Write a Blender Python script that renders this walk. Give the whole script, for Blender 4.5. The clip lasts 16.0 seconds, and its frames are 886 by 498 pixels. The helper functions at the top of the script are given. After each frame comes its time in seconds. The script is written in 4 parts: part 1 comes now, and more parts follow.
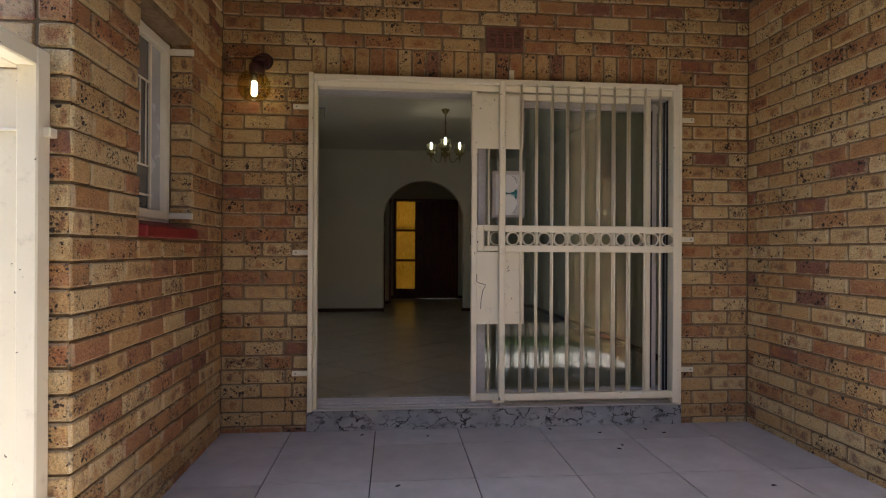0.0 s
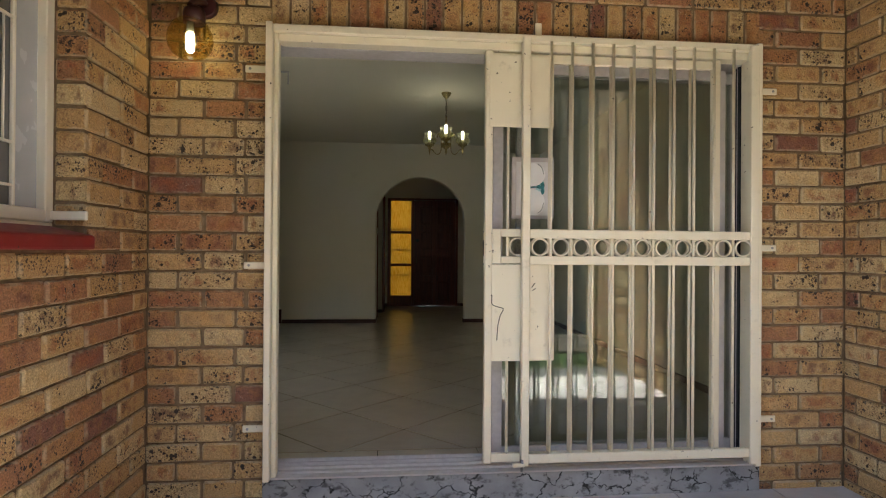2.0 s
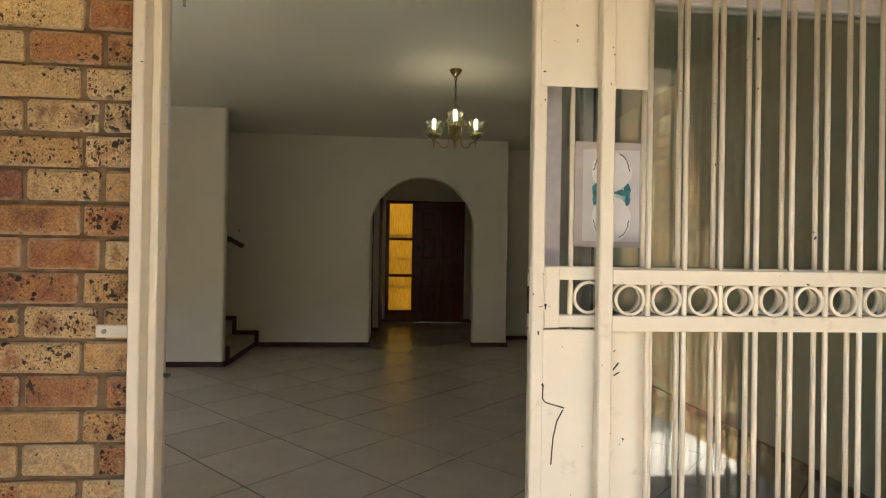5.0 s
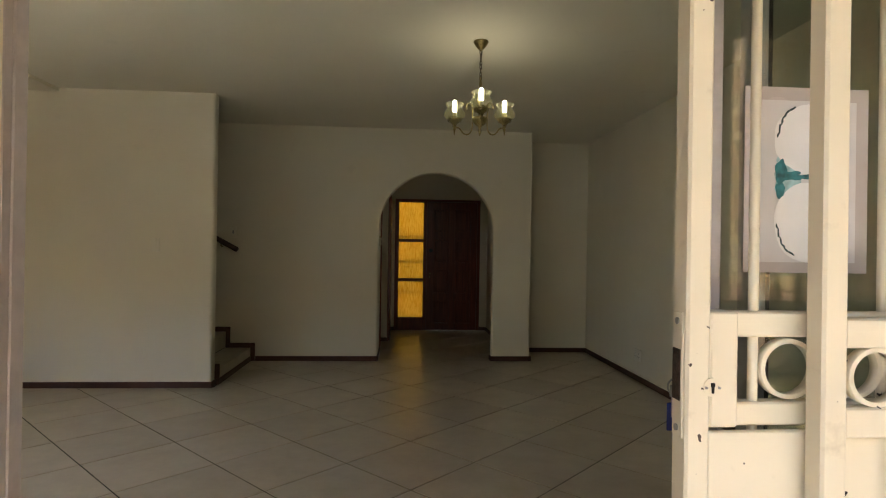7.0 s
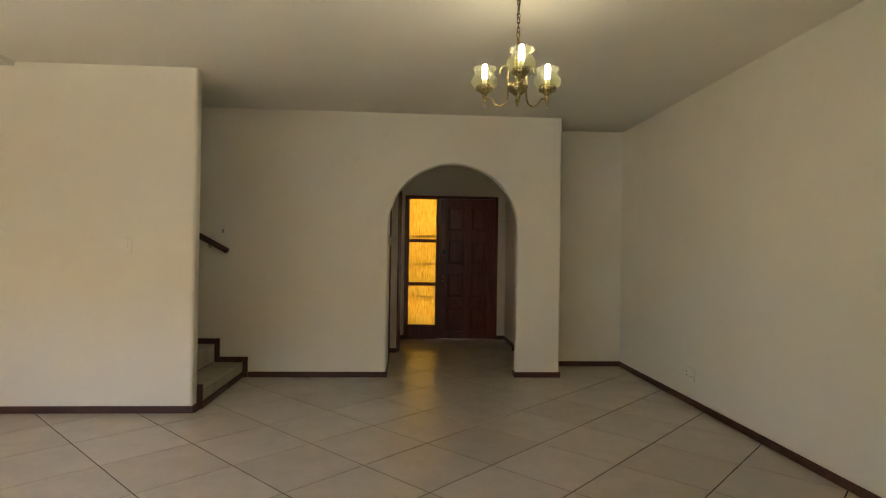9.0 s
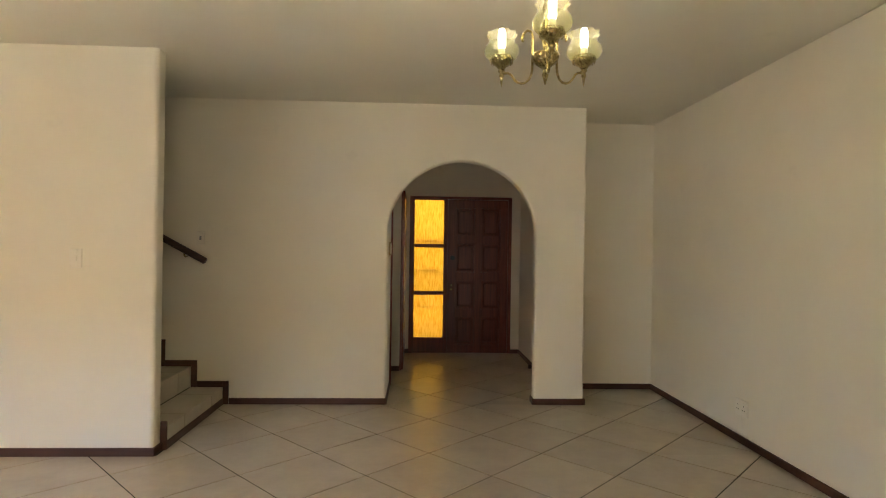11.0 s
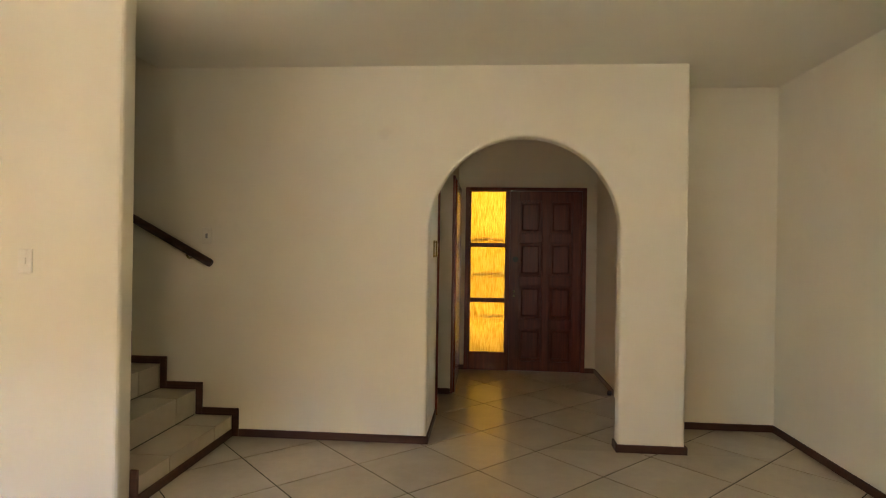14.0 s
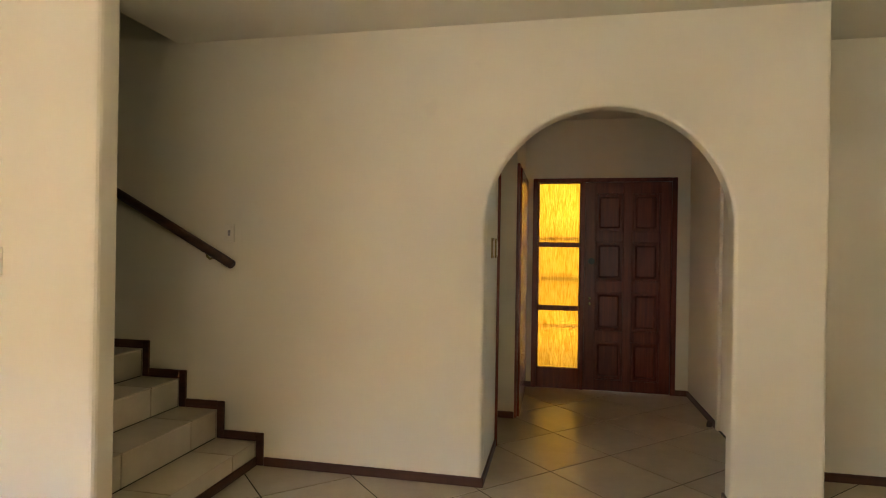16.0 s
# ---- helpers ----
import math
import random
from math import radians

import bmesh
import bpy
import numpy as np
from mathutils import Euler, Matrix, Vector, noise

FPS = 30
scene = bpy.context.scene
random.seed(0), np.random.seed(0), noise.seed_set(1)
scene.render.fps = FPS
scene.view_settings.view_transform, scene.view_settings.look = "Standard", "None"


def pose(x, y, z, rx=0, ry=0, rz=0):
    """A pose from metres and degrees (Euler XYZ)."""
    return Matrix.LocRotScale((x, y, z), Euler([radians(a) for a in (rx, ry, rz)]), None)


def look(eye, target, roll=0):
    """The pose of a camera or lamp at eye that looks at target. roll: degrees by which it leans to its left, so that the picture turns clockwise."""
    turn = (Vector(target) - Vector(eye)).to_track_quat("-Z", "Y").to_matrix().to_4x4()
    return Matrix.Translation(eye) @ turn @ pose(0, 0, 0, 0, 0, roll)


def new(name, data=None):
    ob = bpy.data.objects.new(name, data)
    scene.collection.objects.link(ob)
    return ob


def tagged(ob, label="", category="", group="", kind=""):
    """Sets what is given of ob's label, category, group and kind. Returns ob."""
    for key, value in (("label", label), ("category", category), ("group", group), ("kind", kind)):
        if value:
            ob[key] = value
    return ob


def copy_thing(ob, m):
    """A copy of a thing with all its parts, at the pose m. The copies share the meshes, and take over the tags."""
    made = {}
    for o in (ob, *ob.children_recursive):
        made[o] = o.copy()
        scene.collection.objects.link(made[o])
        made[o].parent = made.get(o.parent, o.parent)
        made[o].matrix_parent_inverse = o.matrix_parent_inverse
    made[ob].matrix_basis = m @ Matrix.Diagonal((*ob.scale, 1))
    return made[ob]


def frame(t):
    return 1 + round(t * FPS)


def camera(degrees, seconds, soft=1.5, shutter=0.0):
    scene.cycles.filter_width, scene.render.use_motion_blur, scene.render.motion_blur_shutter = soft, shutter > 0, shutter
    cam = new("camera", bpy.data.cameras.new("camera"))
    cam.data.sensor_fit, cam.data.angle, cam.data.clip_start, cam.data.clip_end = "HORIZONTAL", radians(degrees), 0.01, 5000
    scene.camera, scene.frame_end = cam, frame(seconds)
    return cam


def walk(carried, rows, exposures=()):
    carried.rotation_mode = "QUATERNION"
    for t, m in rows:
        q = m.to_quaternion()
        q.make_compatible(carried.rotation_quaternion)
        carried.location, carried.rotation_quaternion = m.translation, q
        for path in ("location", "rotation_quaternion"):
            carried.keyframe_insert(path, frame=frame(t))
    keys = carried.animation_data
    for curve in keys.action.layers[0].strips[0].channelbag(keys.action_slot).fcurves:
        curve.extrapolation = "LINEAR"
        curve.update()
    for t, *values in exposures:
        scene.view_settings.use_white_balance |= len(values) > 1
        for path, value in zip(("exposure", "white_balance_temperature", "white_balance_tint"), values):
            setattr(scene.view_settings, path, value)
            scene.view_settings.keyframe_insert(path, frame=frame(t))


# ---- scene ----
cam = camera(76.4, 16.0, 1.1)
PATH = [
    (0, (0.038, -0.159, 1.123), (0.214, 1.833, 1.126), 0.3),
    (0.5, (0.059, 0.064, 1.124), (0.24, 2.056, 1.127), 0.3),
    (1, (0.083, 0.294, 1.134), (0.267, 2.285, 1.136), 0.3),
    (1.5, (0.082, 0.513, 1.131), (0.269, 2.505, 1.138), 0.4),
    (2, (0.082, 0.728, 1.175), (0.27, 2.719, 1.181), 0.4),
    (2.5, (0.094, 0.909, 1.219), (0.287, 2.899, 1.225), 0.5),
    (3, (0.115, 1.12, 1.239), (0.308, 3.111, 1.248), 0.6),
    (5.5, (0.16, 2.052, 1.323), (0.332, 4.045, 1.332), 1.0),
    (6, (0.156, 2.23, 1.33), (0.32, 4.224, 1.339), 1.0),
    (6.5, (0.142, 2.415, 1.357), (0.298, 4.409, 1.365), 0.9),
    (7, (0.121, 2.58, 1.362), (0.273, 4.574, 1.368), 0.9),
    (7.5, (0.115, 2.795, 1.363), (0.264, 4.79, 1.369), 1.0),
    (8, (0.119, 2.973, 1.367), (0.259, 4.968, 1.372), 0.9),
    (8.5, (0.096, 3.163, 1.348), (0.229, 5.159, 1.359), 0.8),
    (9, (0.071, 3.328, 1.365), (0.199, 5.324, 1.374), 0.9),
    (11.5, (0.154, 4.17, 1.462), (0.233, 6.168, 1.466), 0.8),
    (12, (0.178, 4.331, 1.458), (0.233, 6.33, 1.462), 0.8),
    (12.5, (0.23, 4.489, 1.455), (0.227, 6.489, 1.46), 0.8),
    (13, (0.257, 4.653, 1.46), (0.199, 6.652, 1.46), 0.8),
    (13.5, (0.265, 4.841, 1.466), (0.158, 6.838, 1.465), 0.9),
    (14, (0.27, 5.009, 1.466), (0.117, 7.003, 1.464), 0.9),
    (14.5, (0.27, 5.193, 1.462), (0.066, 7.182, 1.46), 0.9),
    (15, (0.296, 5.365, 1.448), (0.019, 7.345, 1.448), 1.0),
    (15.5, (0.285, 5.545, 1.448), (-0.057, 7.516, 1.446), 1.0),
    (16, (0.282, 5.712, 1.448), (-0.119, 7.671, 1.45), 0.9),
]
EXPOSURES = [(0, 1.92, 6350, 12), (1.5, 2.60, 6300, 5), (2.5, 3.08, 6250, 3), (3, 3.22, 6250, 3), (5.5, 3.28, 6750, 6), (7, 3.42, 6750, 6), (8.5, 4.28, 6800, 8),
             (9, 4.50, 6850, 10), (12, 4.98, 7100, 13), (16, 5.18, 7500, 15)]
walk(cam, [(t, look(eye, target, roll)) for t, eye, target, roll in PATH], EXPOSURES)

# ---- light ----
SUN_EL, SUN_AZ = radians(66), math.atan2(-0.6, -0.8)  # azimuth from +y towards +x
world = bpy.data.worlds.new("sky")
world.use_nodes = True
scene.world = world
wn = world.node_tree
sky = wn.nodes.new("ShaderNodeTexSky")
sky.sky_type, sky.sun_disc, sky.sun_elevation, sky.sun_rotation = "NISHITA", False, SUN_EL, SUN_AZ
wn.links.new(sky.outputs[0], wn.nodes["Background"].inputs[0])
wn.nodes["Background"].inputs[1].default_value = 0.12
sun = new("sun", bpy.data.lights.new("sun", "SUN"))
sun.data.energy, sun.data.angle, sun.data.color = 5.0, radians(0.5), (1.0, 0.95, 0.87)
sun_from = Vector((math.sin(SUN_AZ) * math.cos(SUN_EL), math.cos(SUN_AZ) * math.cos(SUN_EL), math.sin(SUN_EL)))
sun.matrix_world = look(sun_from * 30, (0, 0, 0))

BULB, WALL_BULB = 0.058, 0.006  # watts of each chandelier bulb and of the patio lamp


def point_lamp(name, place, watts, colour, radius):
    ob = new(name, bpy.data.lights.new(name, "POINT"))
    ob.data.energy, ob.data.color, ob.data.shadow_soft_size = watts, colour, radius
    ob.location = place
    return ob


# ---- materials ----
class Mat:
    """A node material with short ways to add nodes."""

    def __init__(self, name, rough=0.6, metal=0.0):
        self.m = bpy.data.materials.new(name)
        self.m.use_nodes = True
        self.t = self.m.node_tree
        self.b = self.t.nodes["Principled BSDF"]
        self.b.inputs["Roughness"].default_value = rough
        self.b.inputs["Metallic"].default_value = metal
        self.pos = self.node("ShaderNodeNewGeometry").outputs["Position"]

    def node(self, kind, **inputs):
        n = self.t.nodes.new(kind)
        for key, value in inputs.items():
            sock = n.inputs[key.replace("_", " ")]
            if isinstance(value, bpy.types.NodeSocket):
                self.t.links.new(value, sock)
            else:
                sock.default_value = value
        return n

    def link(self, a, b):
        self.t.links.new(a, b)

    def noise(self, scale, detail=3.0, vector=None, rough=0.55):
        n = self.node("ShaderNodeTexNoise", Scale=scale, Detail=detail, Roughness=rough)
        self.link(vector or self.pos, n.inputs["Vector"])
        return n.outputs["Fac"]

    def stretch(self, sx, sy, sz):
        n = self.node("ShaderNodeMapping", Scale=(sx, sy, sz))
        self.link(self.pos, n.inputs["Vector"])
        return n.outputs["Vector"]

    def ramp(self, fac, stops, constant=False):
        n = self.node("ShaderNodeValToRGB", Fac=fac)
        e = n.color_ramp.elements
        while len(e) < len(stops):
            e.new(0.5)
        for el, (p, c) in zip(e, stops):
            el.position = p
            el.color = (*c, 1) if len(c) == 3 else c
        if constant:
            n.color_ramp.interpolation = "CONSTANT"
        return n.outputs["Color"]

    def mask(self, fac, lo, hi):
        return self.node("ShaderNodeMapRange", Value=fac, From_Min=lo, From_Max=hi).outputs[0]

    def mix(self, fac, a, b, mode="MIX"):
        n = self.t.nodes.new("ShaderNodeMix")
        n.data_type, n.blend_type = "RGBA", mode
        for i, v in ((0, fac), (6, a), (7, b)):
            if isinstance(v, bpy.types.NodeSocket):
                self.link(v, n.inputs[i])
            elif i == 0:
                n.inputs[i].default_value = v
            else:
                n.inputs[i].default_value = (*v, 1)
        return n.outputs[2]

    def math(self, op, a, b=0.0):
        n = self.t.nodes.new("ShaderNodeMath")
        n.operation = op
        for i, v in enumerate((a, b)):
            if isinstance(v, bpy.types.NodeSocket):
                self.link(v, n.inputs[i])
            else:
                n.inputs[i].default_value = v
        return n.outputs[0]

    def colour(self, c):
        if isinstance(c, bpy.types.NodeSocket):
            self.link(c, self.b.inputs["Base Color"])
        else:
            self.b.inputs["Base Color"].default_value = (*c, 1)
        return self

    def rough(self, fac, lo, hi):
        self.link(self.node("ShaderNodeMapRange", Value=fac, To_Min=lo, To_Max=hi).outputs[0], self.b.inputs["Roughness"])
        return self

    def bump(self, height, strength, distance):
        n = self.node("ShaderNodeBump", Height=height, Strength=strength, Distance=distance)
        self.link(n.outputs[0], self.b.inputs["Normal"])
        return self


def brick_material(name, joined=False):
    """Buff and red stock brick: kiln flashing in bands, iron specks in clusters, pale worn arrises."""
    m = Mat(name, 0.85)
    if joined:
        rnd = m.node("ShaderNodeNewGeometry").outputs["Random Per Island"]
    else:
        rnd = m.node("ShaderNodeObjectInfo").outputs["Random"]
    r2 = m.math("FRACT", m.math("MULTIPLY", rnd, 37.31))
    r3 = m.math("FRACT", m.math("MULTIPLY", rnd, 91.73))
    r4 = m.math("FRACT", m.math("MULTIPLY", rnd, 211.7))
    face = m.node("ShaderNodeSeparateXYZ")
    m.link(m.node("ShaderNodeTexCoord").outputs["UV"], face.inputs[0])
    base = m.ramp(rnd, [(0.0, (0.45, 0.290, 0.130)), (0.22, (0.37, 0.195, 0.085)), (0.32, (0.49, 0.350, 0.175)), (0.50, (0.31, 0.145, 0.070)),
                        (0.60, (0.43, 0.265, 0.115)), (0.72, (0.52, 0.385, 0.205)), (0.88, (0.35, 0.170, 0.075)), (0.95, (0.21, 0.092, 0.060))], True)
    # kiln flashing: upright bands that fade towards the ends and edges of each brick
    seat = m.node("ShaderNodeCombineXYZ")
    m.link(m.math("ADD", m.math("MULTIPLY", face.outputs[0], 3.2), m.math("MULTIPLY", rnd, 300.0)), seat.inputs[0])
    m.link(m.math("MULTIPLY", face.outputs[1], 0.9), seat.inputs[1])
    band = m.noise(1.0, 3, seat.outputs[0], 0.6)
    eu = m.math("MINIMUM", face.outputs[0], m.math("SUBTRACT", 1.0, face.outputs[0]))
    ev = m.math("MINIMUM", face.outputs[1], m.math("SUBTRACT", 1.0, face.outputs[1]))
    ragged = m.math("MULTIPLY", m.math("SUBTRACT", m.noise(45, 3), 0.5), 0.35)
    inside = m.math("MULTIPLY", m.mask(m.math("ADD", eu, m.math("MULTIPLY", ragged, 0.5)), 0.02, 0.16), m.mask(m.math("ADD", ev, ragged), 0.05, 0.30))
    flash = m.math("MULTIPLY", m.mask(band, 0.46, 0.60), inside)
    flash = m.math("MULTIPLY", flash, m.mask(r2, 0.15, 0.6))
    dark = m.mix(m.mask(r3, 0.3, 0.7), (0.27, 0.085, 0.035), (0.12, 0.045, 0.035))
    c = m.mix(m.math("MULTIPLY", flash, 0.72), base, dark)
    ochre = m.math("MULTIPLY", m.mask(m.noise(14.0, 3), 0.50, 0.68), 0.3)
    c = m.mix(ochre, c, (0.50, 0.27, 0.07))
    c = m.mix(0.8, c, m.ramp(m.noise(170, 4, rough=0.7), [(0.3, (0.2, 0.19, 0.17)), (0.7, (0.80, 0.78, 0.74))]), "OVERLAY")
    # specks
    nz = m.node("ShaderNodeTexNoise", Scale=70.0, Detail=3.0)
    m.link(m.pos, nz.inputs["Vector"])
    warp = m.node("ShaderNodeVectorMath")
    warp.operation = "MULTIPLY_ADD"
    m.link(nz.outputs["Color"], warp.inputs[0])
    warp.inputs[1].default_value = (0.016, 0.016, 0.016)
    m.link(m.pos, warp.inputs[2])
    busy = m.math("MULTIPLY", m.mask(m.noise(9.0, 2), 0.36, 0.60), m.mask(r4, 0.10, 0.65))
    specks = []
    for scale, power, reach, floor_amount in ((58.0, 4.0, 0.62, 0.18), (110.0, 2.6, 0.64, 0.15), (210.0, 2.0, 0.56, 0.24)):
        v = m.node("ShaderNodeTexVoronoi", Scale=scale)
        m.link(warp.outputs[0], v.inputs["Vector"])
        cell = m.node("ShaderNodeSeparateColor")
        m.link(v.outputs["Color"], cell.inputs[0])
        size = m.math("MULTIPLY", m.math("POWER", cell.outputs[0], power), m.math("ADD", m.math("MULTIPLY", busy, reach), floor_amount))
        specks.append(m.mask(m.math("SUBTRACT", size, v.outputs["Distance"]), 0.0, 0.05))
    c = m.mix(m.math("MULTIPLY", specks[2], 0.7), c, (0.12, 0.055, 0.025))
    c = m.mix(m.math("MULTIPLY", specks[1], 0.9), c, (0.040, 0.022, 0.014))
    c = m.mix(m.math("MULTIPLY", specks[0], 0.95), c, (0.022, 0.014, 0.011))
    # worn arrises and mortar smears
    worn = m.math("MULTIPLY", m.mask(m.math("ADD", m.math("MINIMUM", m.math("MULTIPLY", eu, 2.2), ev), m.math("MULTIPLY", ragged, 0.6)), 0.11, 0.02), m.mask(m.noise(16, 2), 0.38, 0.55))
    c = m.mix(m.math("MULTIPLY", worn, 0.55), c, (0.50, 0.40, 0.26))
    bloom = m.math("MULTIPLY", m.mask(m.noise(110, 3, rough=0.7), 0.62, 0.70), m.mask(m.noise(12, 2), 0.48, 0.62))
    c = m.mix(m.math("MULTIPLY", bloom, 0.6), c, (0.62, 0.54, 0.40))
    m.colour(c)
    h = m.math("SUBTRACT", m.noise(70, 4), m.math("MULTIPLY", m.math("MAXIMUM", specks[0], specks[1]), 0.5))
    return m.bump(h, 1.0, 0.007).m


MORTAR = Mat("mortar", 0.95)
MORTAR.colour(MORTAR.ramp(MORTAR.noise(30, 4), [(0.3, (0.145, 0.092, 0.048)), (0.7, (0.245, 0.162, 0.088))])).bump(MORTAR.noise(120, 3), 0.6, 0.004)
MORTAR = MORTAR.m
BRICK, BRICK_FAR = brick_material("face_brick"), brick_material("face_brick_far", True)


def plaster(name, lo, hi, scale=1.2):
    m = Mat(name, 0.75)
    c = m.ramp(m.noise(scale, 4), [(0.3, lo), (0.7, hi)])
    smudge = m.mask(m.noise(3.5, 3, rough=0.7), 0.66, 0.78)
    c = m.mix(m.math("MULTIPLY", smudge, 0.12), c, (0.42, 0.37, 0.29))
    m.colour(c)
    h = m.math("ADD", m.noise(4, 2), m.math("MULTIPLY", m.noise(90, 3), 0.12))
    return m.bump(h, 0.35, 0.01).m


WALL_PAINT = plaster("wall_paint", (0.715, 0.66, 0.525), (0.765, 0.71, 0.575))
CEILING_PAINT = plaster("ceiling_paint", (0.725, 0.68, 0.55), (0.775, 0.73, 0.60), 0.8)
OUT_PLASTER = plaster("outside_plaster", (0.72, 0.69, 0.62), (0.8, 0.77, 0.7))


def enamel(name, col, chips=True, rough=0.38):
    m = Mat(name, rough)
    c = m.ramp(m.noise(3.0, 4), [(0.3, tuple(v * 0.93 for v in col)), (0.7, col)])
    dirt = m.mask(m.noise(14, 4, rough=0.7), 0.60, 0.75)
    c = m.mix(m.math("MULTIPLY", dirt, 0.3), c, (0.32, 0.25, 0.15))
    if chips:
        chip = m.mask(m.noise(48, 2), 0.735, 0.75)
        c = m.mix(chip, c, (0.05, 0.03, 0.02))
    m.colour(c)
    m.rough(m.noise(20, 3), rough - 0.08, rough + 0.15)
    return m.bump(m.noise(60, 3), 0.12, 0.003).m


CREAM = enamel("cream_enamel", (0.78, 0.70, 0.53))
CREAM_CLEAN = enamel("cream_enamel_clean", (0.76, 0.70, 0.57), False)
RED = enamel("red_enamel", (0.19, 0.012, 0.012), True, 0.5)
WHITE_PLASTIC = enamel("white_plastic", (0.75, 0.70, 0.58), False, 0.35)


def simple(name, col, rough=0.5, metal=0.0, grain=25, spread=0.25, bump=0.15):
    m = Mat(name, rough, metal)
    m.colour(m.ramp(m.noise(grain, 4), [(0.3, tuple(v * (1 - spread) for v in col)), (0.7, tuple(min(1, v * (1 + spread)) for v in col))]))
    m.rough(m.noise(grain * 2, 3), max(0.05, rough - 0.1), rough + 0.1)
    return m.bump(m.noise(grain * 3, 2), bump, 0.003).m


ALU = simple("anodised_aluminium", (0.52, 0.48, 0.46), 0.45, 0.1, 40, 0.08, 0.05)
ALU_DARK = simple("dark_seal", (0.02, 0.02, 0.022), 0.6)
# paint cracks; also stands in for shade in keyhole, socket holes and vent
BLACK = simple("black_crack_and_hole", (0.012, 0.01, 0.008), 0.8)
BRASS = simple("aged_brass", (0.33, 0.26, 0.11), 0.28, 1.0, 60, 0.25, 0.05)
OLD_BRASS = simple("tarnished_brass", (0.10, 0.075, 0.035), 0.4, 1.0, 60, 0.3, 0.05)
STEEL = simple("worn_steel", (0.35, 0.34, 0.33), 0.4, 0.9)
MAROON = simple("maroon_lamp_paint", (0.05, 0.012, 0.012), 0.45)
DARK_BROWN = simple("dark_brown_fitting", (0.035, 0.018, 0.012), 0.5)
TERRACOTTA = simple("terracotta_vent", (0.16, 0.06, 0.04), 0.85, 0.0, 40, 0.3, 0.4)
GRASS_BASE = simple("lawn_soil", (0.05, 0.075, 0.02), 0.95, 0.0, 5, 0.4, 0.6)
GRASS_BLADE = simple("grass_blade", (0.06, 0.13, 0.025), 0.6, 0.0, 8, 0.4, 0.1)
PAVING = simple("pale_paving", (0.60, 0.56, 0.51), 0.8, 0.0, 6, 0.12, 0.3)
ROOF_UNDER = simple("dark_roof_boards", (0.05, 0.04, 0.032), 0.7)


def wood(name, dark, light, rough, axis):
    m = Mat(name, rough)
    s = {"x": (1.2, 22, 22), "y": (22, 1.2, 22), "z": (22, 22, 1.2)}[axis]
    grain = m.noise(1.6, 5, m.stretch(*s), 0.65)
    big = m.noise(1.5, 2)
    c = m.ramp(grain, [(0.32, dark), (0.68, light)])
    c = m.mix(m.math("MULTIPLY", big, 0.4), c, dark)
    m.colour(c)
    m.rough(grain, rough - 0.06, rough + 0.12)
    m.b.inputs["Coat Weight"].default_value = 0.12 if rough < 0.5 else 0.0
    m.b.inputs["Coat Roughness"].default_value = 0.25
    return m.bump(grain, 0.12, 0.003).m


DOOR_WOOD = wood("red_brown_door_wood", (0.085, 0.013, 0.006), (0.22, 0.040, 0.016), 0.36, "z")
POLISHED_WOOD = wood("polished_side_door_wood", (0.075, 0.011, 0.005), (0.19, 0.034, 0.014), 0.20, "z")
RAIL_WOOD = wood("dark_handrail_wood", (0.035, 0.014, 0.008), (0.085, 0.034, 0.017), 0.4, "x")
SKIRT_WOOD = wood("dark_skirting_wood", (0.048, 0.016, 0.008), (0.098, 0.034, 0.016), 0.5, "x")


def tile_material(name, lo, hi, rlo, rhi, bumpy=0.06):
    m = Mat(name, 0.3)
    rnd = m.node("ShaderNodeObjectInfo").outputs["Random"]
    vein = m.noise(5.0, 6, m.stretch(1, 1, 1), 0.65)
    c = m.ramp(vein, [(0.3, lo), (0.72, hi)])
    shade = m.ramp(rnd, [(0.0, (0.86, 0.85, 0.83)), (1.0, (1.0, 1.0, 1.0))])
    c = m.mix(1.0, c, shade, "MULTIPLY")
    m.colour(c)
    m.b.inputs["Roughness"].default_value = (rlo + rhi) / 2
    return m.bump(m.noise(22, 3), bumpy, 0.003).m if bumpy else m.m


TILE_IN = tile_material("indoor_floor_tile", (0.415, 0.345, 0.25), (0.52, 0.445, 0.335), 0.25, 0.31, 0.03)
TILE_STAIR = tile_material("stair_tile", (0.47, 0.41, 0.31), (0.56, 0.495, 0.385), 0.30, 0.30, 0.06)
TILE_OUT = tile_material("patio_floor_tile", (0.46, 0.415, 0.405), (0.60, 0.55, 0.53), 0.45, 0.65)
GROUT_IN = simple("indoor_grout", (0.022, 0.016, 0.011), 0.9)
GROUT_OUT = simple("patio_grout", (0.10, 0.09, 0.085), 0.95)


